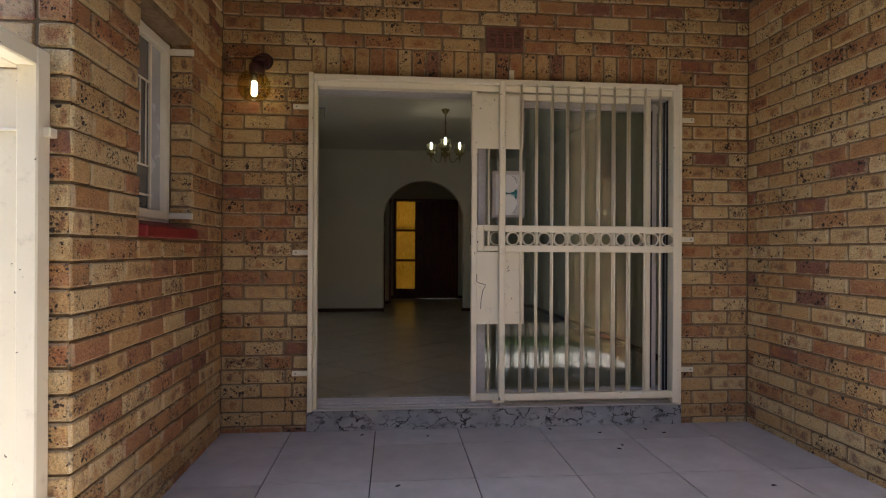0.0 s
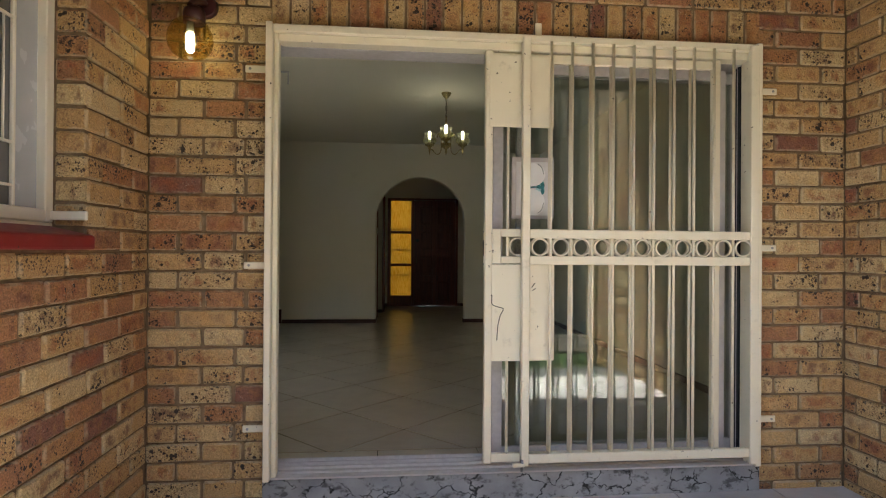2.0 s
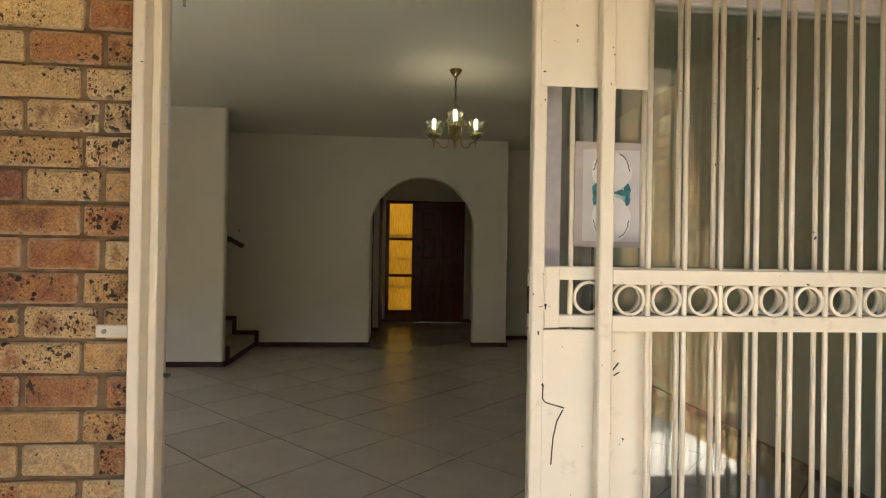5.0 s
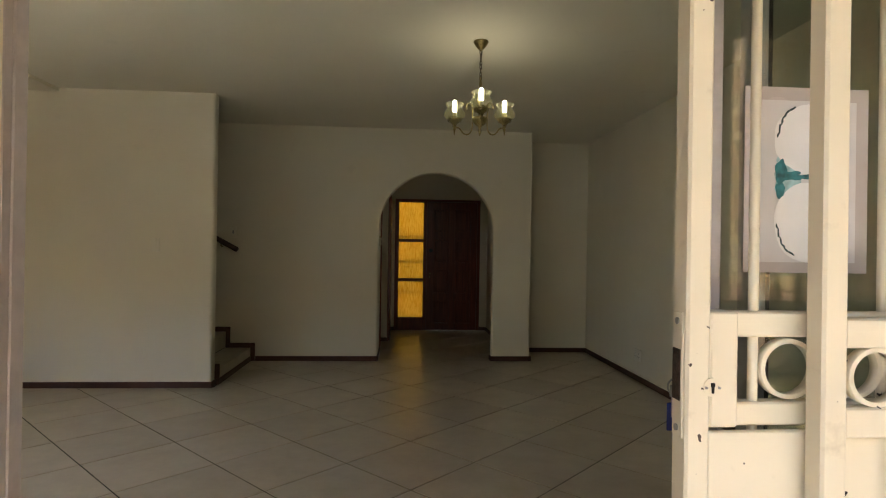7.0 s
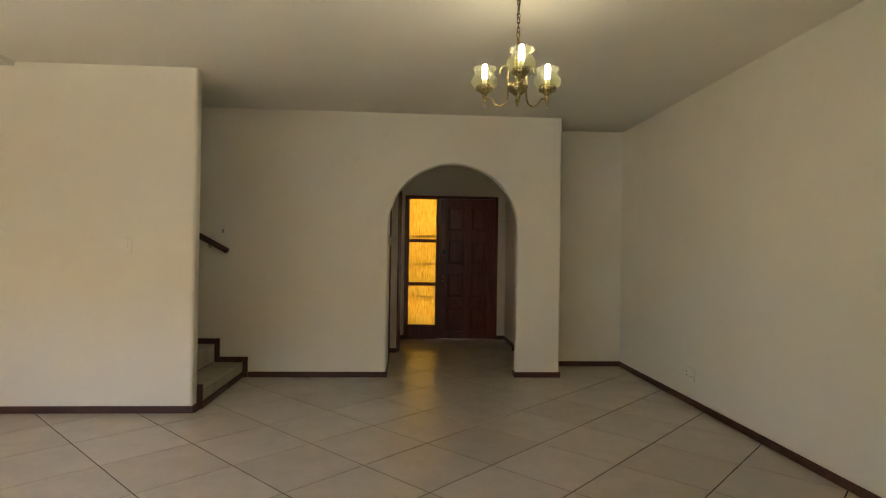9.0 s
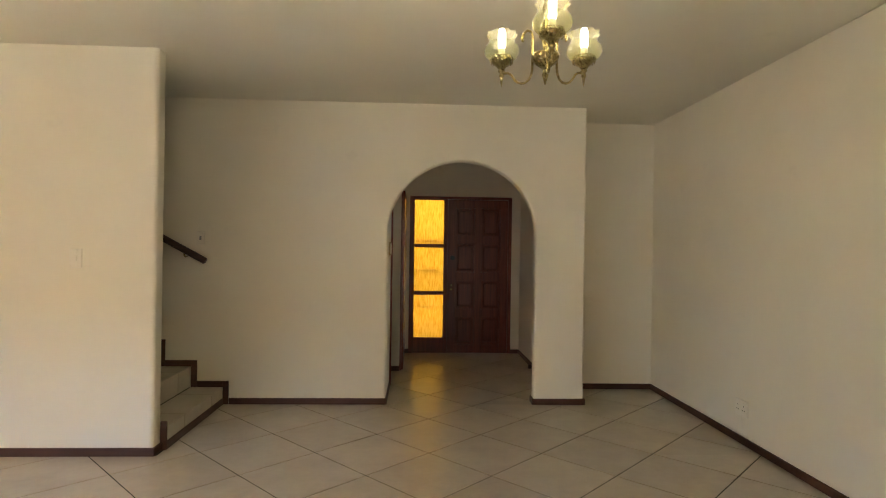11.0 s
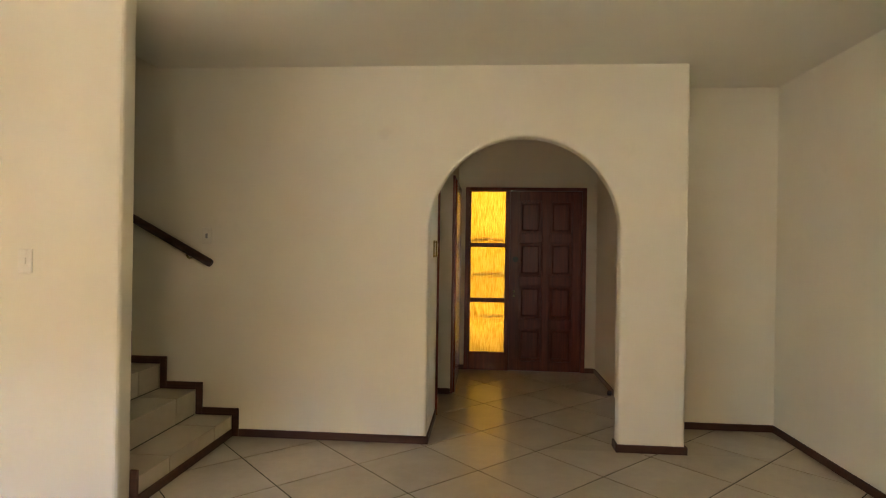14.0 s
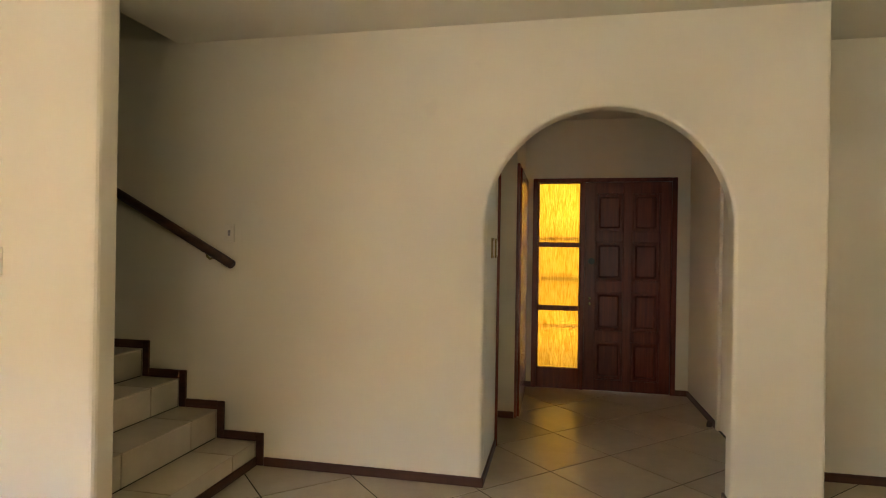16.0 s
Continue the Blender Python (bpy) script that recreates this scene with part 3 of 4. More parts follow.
for k in range(11):
    part("ring", ring_bar(bmesh.new(), (0.785 + 0.1009 * k, PY, 1.195), 0.0415, 0.0065, depth=0.016), CREAM, gate_frame)
part("drop_bolt", tube(bmesh.new(), [(0.70, PY - 0.022, 0.150), (0.70, PY - 0.022, 0.205)], 0.007, 10), STEEL, gate_frame)
part("bolt_plate", boxed((0.655, 0.712, PY - 0.03, PY - 0.016, 0.172, 0.19), bevel=0.003), CREAM, gate_frame)

# sliding leaf
leaf = thing("sliding_gate_leaf", "cream steel sliding gate leaf with lock box, pushed open", "gate", (0.013, -0.005, 0.004))
SY = 3.374
part("stile", boxed((0.514, 0.550, SY - 0.022, SY + 0.02, 0.168, 2.118), bevel=0.004), CREAM, leaf)
part("stile", boxed((1.645, 1.685, SY - 0.015, SY + 0.015, 0.168, 2.118), bevel=0.004), CREAM, leaf)
part("top_rail", boxed((0.545, 1.645, SY - 0.013, SY + 0.013, 2.07, 2.112), bevel=0.003), CREAM, leaf)
part("bottom_rail", boxed((0.545, 1.645, SY - 0.013, SY + 0.013, 0.172, 0.212), bevel=0.003), CREAM, leaf)
part("mid_rail", boxed((0.589, 1.645, SY - 0.012, SY + 0.012, 1.240, 1.277), bevel=0.003), CREAM, leaf)
part("mid_rail", boxed((0.589, 1.645, SY - 0.012, SY + 0.012, 1.112, 1.146), bevel=0.003), CREAM, leaf)
lock = part("lock_box", boxed((0.550, 0.592, SY - 0.020, SY + 0.018, 1.112, 1.277), bevel=0.003), CREAM, leaf)
part("top_panel", boxed((0.530, 0.842, SY - 0.024, SY - 0.014, 1.758, 2.098), bevel=0.002), CREAM, leaf)
lower = part("lower_panel", boxed((0.546, 0.850, SY - 0.0235, SY - 0.014, 0.652, 1.108), bevel=0.002), CREAM, leaf)
for x in [0.627 + 0.1009 * k for k in range(10)]:
    part("bar", tube(bmesh.new(), [(x, SY + 0.002, 0.212), (x, SY + 0.002, 2.07)], 0.0072, 10), CREAM, leaf)
for k in range(10):
    part("ring", ring_bar(bmesh.new(), (0.6775 + 0.1009 * k, SY, 1.193), 0.0440, 0.0065, depth=0.016), CREAM, leaf)
key = part("key_plate", tube(bmesh.new(), [(0.552, SY - 0.0235, 1.170), (0.552, SY - 0.0195, 1.170)], 0.0135, 20), CREAM, lock)
part("keyhole", boxed((0.5502, 0.5538, SY - 0.0262, SY - 0.023, 1.162, 1.172), (0.5490, 0.5550, SY - 0.0262, SY - 0.023, 1.171, 1.177), bevel=0.001), BLACK, lock)
for dx in (-0.0095, 0.0095):
    part("screw", tube(bmesh.new(), [(0.552 + dx, SY - 0.0255, 1.170), (0.552 + dx, SY - 0.0235, 1.170)], 0.002, 8), STEEL, lock)
part("strike_plate", boxed((0.5115, 0.5145, SY - 0.014, SY + 0.014, 1.095, 1.275), bevel=0.001), CREAM, leaf)
part("latch_recess", boxed((0.5095, 0.512, SY - 0.010, SY + 0.011, 1.148, 1.222), bevel=0.0008), simple("dark_brown_latch", (0.055, 0.034, 0.020), 0.6, 0.3, 90, 0.5, 0.5), leaf, "dark brown latch opening")
for zz in (1.108, 1.262):
    part("screw", tube(bmesh.new(), [(0.5095, SY, zz), (0.512, SY, zz)], 0.005, 10), STEEL, leaf)


def key_bunch():
    k = thing("key_bunch", "steel keys with a blue plastic tag hanging from the gate lock", "keys", (0.0, 0.0, 0.0))
    part("key", boxed((0.563, 0.567, 3.380, 3.418, 1.172, 1.180), (0.550, 0.580, 3.418, 3.4205, 1.160, 1.190), bevel=0.001), STEEL, k)
    part("ring", ring_bar(bmesh.new(), (0.552, 3.426, 1.156), 0.014, 0.002), STEEL, k)
    part("spare_key", boxed((0.546, 0.553, 3.427, 3.429, 1.108, 1.150), (0.543, 0.560, 3.427, 3.429, 1.140, 1.158), bevel=0.0008), STEEL, k)
    part("tag", boxed((0.541, 0.553, 3.430, 3.434, 1.086, 1.130), bevel=0.0015), simple("blue_plastic", (0.012, 0.022, 0.14), 0.4, 0.0, 40, 0.2, 0.05), k, "blue plastic key tag")


key_bunch()
for pts in ([(0.549, 0.96), (0.548, 0.925), (0.556, 0.915), (0.578, 0.908), (0.607, 0.900)], [(0.604, 0.895), (0.588, 0.865), (0.578, 0.82), (0.573, 0.75)], [(0.740, 1.00), (0.755, 1.02)], [(0.742, 0.985), (0.758, 0.995)]):
    part("paint_crack", tube(bmesh.new(), [(x, SY - 0.0238, z) for x, z in pts], 0.0019, 5), BLACK, lower, "black crack in the paint")

# aluminium sliding door
alu = thing("sliding_door", "aluminium sliding glass door, both leaves pushed to one side", "door")
part("jamb", boxed((-0.532, -0.466, 3.456, 3.513, ZF, 2.125), (-0.466, -0.462, 3.474, 3.480, ZF, 2.125), bevel=0.002), ALU, alu)
part("track_channel", boxed((-0.532, -0.4725, 3.4115, 3.4555, ZF, 2.125)), ALU_DARK, alu, "dark brush seal in the jamb")
part("jamb", boxed((1.858, 1.882, 3.425, 3.56, ZF, 2.125), (1.844, 1.8575, 3.448, 3.455, ZF, 2.125), bevel=0.002), ALU, alu)
part("track_channel", boxed((1.845, 1.8575, 3.428, 3.447, ZF + 0.006, 2.12), (1.847, 1.8575, 3.456, 3.492, ZF + 0.006, 2.12)), ALU_DARK, alu, "dark brush seal in the jamb")
part("head", boxed((-0.470, 1.857, 3.425, 3.56, 2.125, 2.18), bevel=0.002), ALU, alu)
part("sill_track", boxed((-0.470, DX1 - 0.02, 3.385, 3.56, ZF - 0.012, ZF + 0.006), (DX0 + 0.01, DX1 - 0.06, 3.41, 3.42, ZF + 0.006, ZF + 0.02), (DX0 + 0.01, DX1 - 0.06, 3.455, 3.465, ZF + 0.006, ZF + 0.024),
                         (DX0 + 0.01, DX1 - 0.06, 3.505, 3.515, ZF + 0.006, ZF + 0.024), bevel=0.002), ALU, alu)
for y, x0, x1, w, wr in ((3.46, 0.580, 1.778, 0.052, 0.032), (3.51, 0.712, 1.856, 0.03, 0.012)):
    part("leaf_stile", boxed((x0, x0 + w, y - 0.018, y + 0.018, ZF + 0.02, 2.10), bevel=0.002), ALU, alu)
    part("leaf_stile", boxed((x1 - wr, x1, y - 0.018, y + 0.018, ZF + 0.02, 2.10), bevel=0.002), ALU, alu)
    part("leaf_rail", boxed((x0 + w, x1 - wr, y - 0.015, y + 0.015, ZF + 0.022, ZF + 0.075), bevel=0.002), ALU, alu)
    part("leaf_rail", boxed((x0 + w, x1 - wr, y - 0.015, y + 0.015, 2.05, 2.10), bevel=0.002), ALU, alu)
    pane = part("glass_pane", boxed((x0 + w, x1 - wr, y - 0.002, y + 0.002, ZF + 0.075, 2.05)), DOOR_GLASS, alu, "clear reflecting glass pane")
    pane.visible_shadow = False
part("seal", boxed((0.742, 0.750, 3.495, 3.51, ZF + 0.075, 2.05)), ALU_DARK, alu)
part("seal", boxed((1.7385, 1.7455, 3.436, 3.446, ZF + 0.075, 2.05)), ALU_DARK, alu)
part("sill_lip", boxed((DX0 + 0.002, DX1 - 0.002, 3.334, 3.384, ZF - 0.010, ZF - 0.002), bevel=0.002), ALU, alu)
part("latch", boxed((-0.472, -0.440, 3.462, 3.480, 0.962, 0.972), bevel=0.002), STEEL, alu)
part("hook", boxed((DX0 + 0.026, DX0 + 0.080, 3.40, 3.408, 1.998, 2.006), (DX0 + 0.072, DX0 + 0.078, 3.40, 3.408, 1.945, 1.998), bevel=0.001), STEEL, alu)


def poster():
    p = thing("poster", "white paper notice with teal ornament taped to the glass", "poster", (0.0095, 0, 0))
    y = 3.4555
    part("sleeve", boxed((0.667, 0.880, y - 0.0012, y, 1.335, 1.638)), simple("plastic_sleeve", (0.52, 0.47, 0.45), 0.25, 0.0, 5, 0.1, 0.05), p, "clear plastic sleeve")
    part("paper", boxed((0.690, 0.858, y - 0.0026, y - 0.0014, 1.352, 1.616)), simple("white_paper", (0.64, 0.62, 0.615), 0.6, 0.0, 10, 0.05, 0.05), p)
    teal = simple("teal_ink", (0.03, 0.17, 0.19), 0.6, 0.0, 60, 0.6, 0.0)
    wash = simple("pale_teal_wash", (0.34, 0.52, 0.54), 0.6, 0.0, 40, 0.4, 0.0)
    dark_ink = simple("dark_teal_ink", (0.03, 0.06, 0.065), 0.6, 0.0, 60, 0.5, 0.0)
    cream_ink = simple("pale_ink", (0.80, 0.79, 0.78), 0.6, 0.0, 10, 0.04, 0.0)
    cx, cz = 0.7745, 1.4845
    ink = random.Random(8)

    def blot(bm, x, z, rx, rz, lift, wobble=0.14):
        k1, k2 = ink.uniform(0, 6.28), ink.uniform(0, 6.28)
        ring = (2 * math.pi * k / 28 for k in range(28))
        bm.faces.new([bm.verts.new((x + rx * math.cos(a) * (1 + wobble * math.sin(5 * a + k1)), y - lift, z + rz * math.sin(a) * (1 + wobble * math.cos(4 * a + k2)))) for a in ring])

    def inked(name, blots, mat, label):
        for spot in blots:
            bm = bmesh.new()
            blot(bm, *spot)
            part(name, bm, mat, p, label)

    for side in (-1, 1):
        inked("teal_wash", [(cx + side * 0.036, 1.484, 0.022, 0.030, 0.0030), (cx + side * 0.038, 1.512, 0.016, 0.020, 0.0031)], wash, "pale teal wash")
        inked("teal_patch", [(cx + side * 0.047, 1.499, 0.010, 0.020, 0.0040), (cx + side * 0.048, 1.470, 0.008, 0.014, 0.0041), (cx + side * 0.030, 1.493, 0.018, 0.008, 0.0042, 0.25)], teal, "teal brushed patch")
    inked("teal_patch", [(cx, 1.492, 0.030, 0.0035, 0.0043, 0.3)], teal, "teal brushed patch")
    inked("pale_shape", [(cx, 1.553, 0.060, 0.056, 0.0036, 0.03), (cx, 1.417, 0.058, 0.066, 0.0036, 0.02)], cream_ink, "pale rounded shape")
    for sx in (-1, 1):
        for sz in (-1, 1):
            pts, radii = [], []
            for k in range(16):
                a = radians(28 + 3.4 * k)
                pts.append((cx + sx * (0.057 * math.cos(a) ** 0.55 + 0.0012 * math.sin(k * 2.1)), y - 0.0030, cz + sz * (0.1215 * math.sin(a) ** 0.75 + 0.0012 * math.cos(k * 1.7))))
                radii.append(0.0010 + 0.0011 * abs(math.sin(k * 1.3)))
            part("border_arc", tube(bmesh.new(), pts, radii, 5), dark_ink, p, "broken dark ink border")


poster()

# ---- patio: window, lamp, vent, side gate frame ----
win = thing("window", "narrow white steel window with burglar bars above a red sill", "window")
WX = XL - 0.125
FB, FT = WZ0 + 0.05, WZ1 - 0.01
part("window_frame", boxed((WX - 0.03, WX + 0.015, WY0 + 0.002, WY0 + 0.05, FB, FT), (WX - 0.03, WX + 0.015, WY1 - 0.048, WY1 - 0.002, FB, FT),
                           (WX - 0.03, WX + 0.015, WY0 + 0.05, WY1 - 0.048, FT - 0.05, FT), (WX - 0.03, WX + 0.015, WY0 + 0.05, WY1 - 0.048, FB, FB + 0.045), bevel=0.004), CREAM_CLEAN, win)
part("sub_sill", boxed((WX - 0.04, WX + 0.008, WY0 - 0.004, WY1 + 0.004, WZ0 - 0.04, FB - 0.002)), CREAM, win, "cement strip between frame and sill")
part("pane", boxed((WX - 0.02, WX - 0.016, 2.668, WY1 - 0.048, FB + 0.045, FT - 0.05)), simple("obscure_glass", (0.50, 0.51, 0.52), 0.25, 0.0, 4, 0.12, 0.03), win, "pale obscure glass pane")
part("pane", boxed((WX - 0.02, WX - 0.016, WY0 + 0.05, 2.668, FB + 0.045, FT - 0.05)), simple("curtained_glass", (0.17, 0.165, 0.155), 0.05, 0.0, 4, 0.2, 0.01), win, "grey reflecting glass pane")
part("sash", boxed((WX - 0.016, WX - 0.002, 2.660, 2.674, FB + 0.045, FT - 0.05), bevel=0.003), CREAM_CLEAN, win)
for yb in (2.487, 2.557, 2.620):
    part("burglar_bar", tube(bmesh.new(), [(WX - 0.008, yb, 1.515 if yb > 2.5 else FB + 0.04), (WX - 0.008, yb, 1.918 if yb > 2.5 else FT - 0.045)], 0.004, 8), CREAM_CLEAN, win)
for zz in (1.377, 1.515, 1.918):
    part("burglar_bar", boxed((WX - 0.012, WX - 0.004, WY0 + 0.05, 2.662, zz - 0.0045, zz + 0.0045)), CREAM_CLEAN, win)
part("window_stay", tube(bmesh.new(), [(WX - 0.004, 2.50, FB + 0.05), (WX + 0.012, 2.50, FB + 0.062), (WX + 0.012, 2.56, FB + 0.062)], 0.006, 8), DARK_BROWN, win, "dark metal window stay")
for zz in (WZ0 + 0.075, WZ1 - 0.045):
    part("bracket", boxed((WX + 0.004, WX + 0.135, WY1 - 0.020, WY1 - 0.004, zz - 0.016, zz + 0.016), bevel=0.003), CREAM_CLEAN, win)
bm = boxed((WX - 0.03, XL + 0.035, WY0 - 0.005, WY1 - 0.004, WZ0 - 0.045, WZ0 + 0.012), bevel=0.008, seg=2)
for v in bm.verts:
    if v.co.z > WZ0:
        v.co.z += (XL - v.co.x) * 0.22
part("window_sill", bm, RED, win, "sloping red painted sill")

lamp = thing("wall_lamp", "lit pale amber glass globe lamp on a dark brown wall mount", "lamp")
LX, LY, LZ = -0.790, 3.270, 2.085
part("mount", lathe(bmesh.new(), [(0.0, 0.150), (0.025, 0.149), (0.042, 0.138), (0.047, 0.115), (0.046, 0.078), (0.0, 0.075)], 24, (LX + 0.012, LY + 0.012, LZ)), MAROON, lamp)
part("arm", tube(bmesh.new(), [(LX + 0.035, YB, LZ + 0.19), (LX + 0.033, YB - 0.03, LZ + 0.195), (LX + 0.01, LY + 0.03, LZ + 0.185), (LX, LY, LZ + 0.15)], 0.016, 10), MAROON, lamp)
part("back_plate", tube(bmesh.new(), [(LX + 0.035, YB + 0.002, LZ + 0.185), (LX + 0.035, YB - 0.022, LZ + 0.185)], [0.055, 0.046], 24), MAROON, lamp)
part("globe", lathe(bmesh.new(), [(0.052, 0.085), (0.074, 0.066), (0.091, 0.032), (0.096, 0.0), (0.090, -0.034), (0.072, -0.062), (0.042, -0.080), (0.0, -0.087)], 32, (LX, LY, LZ)), GLOBE_GLASS, lamp, "pale amber glass globe")
part("bulb_cap", lathe(bmesh.new(), [(0.0, 0.078), (0.015, 0.077), (0.015, 0.036), (0.0, 0.035)], 14, (LX, LY, LZ)), STEEL, lamp)
part("bulb", lathe(bmesh.new(), [(0.0, 0.034), (0.014, 0.032), (0.018, 0.022), (0.018, -0.042), (0.011, -0.055), (0.0, -0.057)], 16, (LX, LY, LZ)), WALL_BULB_GLOW, lamp, "lit white bulb")
bulb_lamp = point_lamp("patio_bulb_light", (LX, LY, LZ - 0.098), WALL_BULB, (1.0, 0.86, 0.62), 0.02)

vent = thing("air_vent", "terracotta air brick with rows of narrow slots", "vent")
bm = boxed((0.622, 0.642, YB - 0.001, YB + 0.05, 2.385, 2.538), (0.836, 0.856, YB - 0.001, YB + 0.05, 2.385, 2.538))
for k in range(7):
    z = 2.400 + 0.0192 * k
    box(bm, 0.642, 0.836, YB - 0.0005, YB + 0.05, 2.385 if k == 0 else z - 0.005, 2.538 if k == 6 else z + 0.005)
for k in range(1, 4):
    x = 0.642 + 0.0485 * k
    box(bm, x - 0.008, x + 0.008, YB - 0.001, YB + 0.05, 2.405, 2.515)
part("grille", bm, TERRACOTTA, vent)
# black sheet in place of the shade behind the slots
part("backing", boxed((0.622, 0.856, YB + 0.05, YB + 0.06, 2.388, 2.536)), BLACK, vent)

sidegate = thing("side_gate_frame", "cream steel door frame in the side opening of the patio", "gate frame")
part("jamb", boxed((XL - 0.13, XL - 0.066, 1.695, 1.763, -0.06, 1.75), bevel=0.005), CREAM, sidegate)
part("jamb", boxed((XL - 0.13, XL - 0.066, 0.72, 0.79, -0.06, 1.75), bevel=0.005), CREAM, sidegate)
part("head", boxed((XL - 0.13, XL - 0.066, 0.79, 1.695, 1.69, 1.75), (XL - 0.20, XL - 0.13, 0.72, 1.73, 1.69, 1.75), bevel=0.005), CREAM, sidegate)
part("jamb_lining", boxed((XL - 0.29, XL - 0.132, 1.735, 1.763, -0.06, 1.69), bevel=0.004), CREAM, sidegate, "pale inner lining of the frame")
part("hinge_rod", boxed((XL - 0.26, XL - 0.11, 1.718, 1.730, 1.490, 1.500), bevel=0.002), CREAM_CLEAN, sidegate)
part("hinge", boxed((XL - 0.075, XL - 0.045, 1.725, 1.765, 1.475, 1.505), bevel=0.003), CREAM, sidegate)
part("hinge", boxed((XL - 0.075, XL - 0.045, 1.725, 1.765, 0.29, 0.32), bevel=0.003), CREAM, sidegate)

# ---- indoors: stairs ----
RISER0, RUN, TREADS = -1.475, 0.262, [0.284 + 0.172 * k for k in range(12)]
stairs = structure("stairs", bmesh.new(), GROUT_IN, "tiled staircase with beige risers and treads and brown skirting")
bm = bmesh.new()
for k, z in enumerate(TREADS):
    x1 = RISER0 - RUN * k
    box(bm, max(x1 - RUN, ROOM_L), x1 - 0.008, 7.728, 8.798, ZF - 0.1, z - 0.008)
bm.to_mesh(stairs.data)
bm.free()
for k, z in enumerate(TREADS[:10]):
    x1 = RISER0 - RUN * k
    low = TREADS[k - 1] if k else ZF
    for y0, y1 in ((7.73, 8.028), (8.034, 8.547), (8.553, 8.785)):
        part("riser_tile", boxed((x1 - 0.008, x1, y0, y1, low + 0.003, z - 0.011), bevel=0.0015), TILE_STAIR, stairs)
        part("tread_tile", boxed((x1 - RUN + 0.002, x1 + 0.004, y0, y1, z - 0.009, z), bevel=0.002), TILE_STAIR, stairs)
    # stepped skirting on the wall
    part("stair_skirting", boxed((x1 - RUN + 0.052, x1 + 0.004, 8.786, 8.80, z, z + SK), (x1 + 0.004, x1 + 0.052, 8.7862, 8.80, low, z + SK), bevel=0.003), SKIRT_WOOD, stairs)
part("riser_skirting", boxed((RISER0, RISER0 + ST, 7.725, 8.786, ZF - 0.003, ZF + SK), bevel=0.004), SKIRT_WOOD, stairs)
part("end_skirting", boxed((-1.502, -1.460, 7.712, 7.728, ZF - 0.003, 0.326), bevel=0.004), SKIRT_WOOD, stairs)

rail = thing("handrail", "dark stained round timber handrail on brass brackets", "handrail")
slope = Vector((-0.844, 0, 0.455)).normalized()
r0 = Vector((-1.605, 8.735, 1.335))
part("rail", tube(bmesh.new(), [r0 + slope * d for d in (0.0, 0.006, 0.012, 2.9)], [0.018, 0.026, 0.028, 0.028], 14), RAIL_WOOD, rail)
for d in (0.2, 1.3, 2.4):
    p = r0 + slope * d
    part("bracket", tube(bmesh.new(), [(p.x, 8.80, p.z - 0.055), (p.x, 8.765, p.z - 0.06), (p.x, 8.738, p.z - 0.045), (p.x, 8.736, p.z - 0.02)], 0.007, 8), BRASS, rail, "brass bracket")

# ---- indoors: chandelier ----
CX, CY = 0.615, 6.136
ch = thing("chandelier", "three-armed brass chandelier with clear ruffled glass shades, lit", "chandelier", (0, 0, 0.015))
part("canopy", lathe(bmesh.new(), [(0.0, 0.0), (0.046, 0.0), (0.049, -0.007), (0.044, -0.012), (0.040, -0.024), (0.026, -0.042), (0.012, -0.055), (0.006, -0.064), (0.0, -0.065)], 24, (CX, CY, ZC - 0.015)), BRASS, ch)
for k in range(9):
    z = ZC - 0.085 - 0.0235 * k
    link = bmesh.new()
    a = 0.9 * k
    pts = [(CX + 0.008 * math.cos(t) * math.cos(a), CY + 0.008 * math.cos(t) * math.sin(a), z + 0.0165 * math.sin(t)) for t in (2 * math.pi * j / 14 for j in range(15))]
    tube(link, pts, 0.0022, 6, False)
    part("chain_link", link, OLD_BRASS, ch)
part("cable", tube(bmesh.new(), [(CX + 0.006 * math.sin(1.9 * k), CY + 0.006 * math.cos(2.3 * k), ZC - 0.072 - 0.026 * k) for k in range(9)], 0.0025, 6), DARK_BROWN, ch)
part("stem", lathe(bmesh.new(), [(0.0, 2.457), (0.008, 2.452), (0.006, 2.432), (0.012, 2.412), (0.007, 2.397), (0.015, 2.372), (0.010, 2.342), (0.019, 2.305), (0.010, 2.275), (0.014, 2.245), (0.009, 2.215), (0.010, 2.19)], 20, (CX, CY, 0)), BRASS, ch)
part("dish", lathe(bmesh.new(), [(0.0, 2.192), (0.030, 2.193), (0.049, 2.198), (0.0535, 2.194), (0.0525, 2.184), (0.046, 2.166), (0.026, 2.150), (0.012, 2.14), (0.009, 2.127), (0.013, 2.117), (0.008, 2.102), (0.003, 2.082), (0.0, 2.078)], 28, (CX, CY, 0)), BRASS, ch)
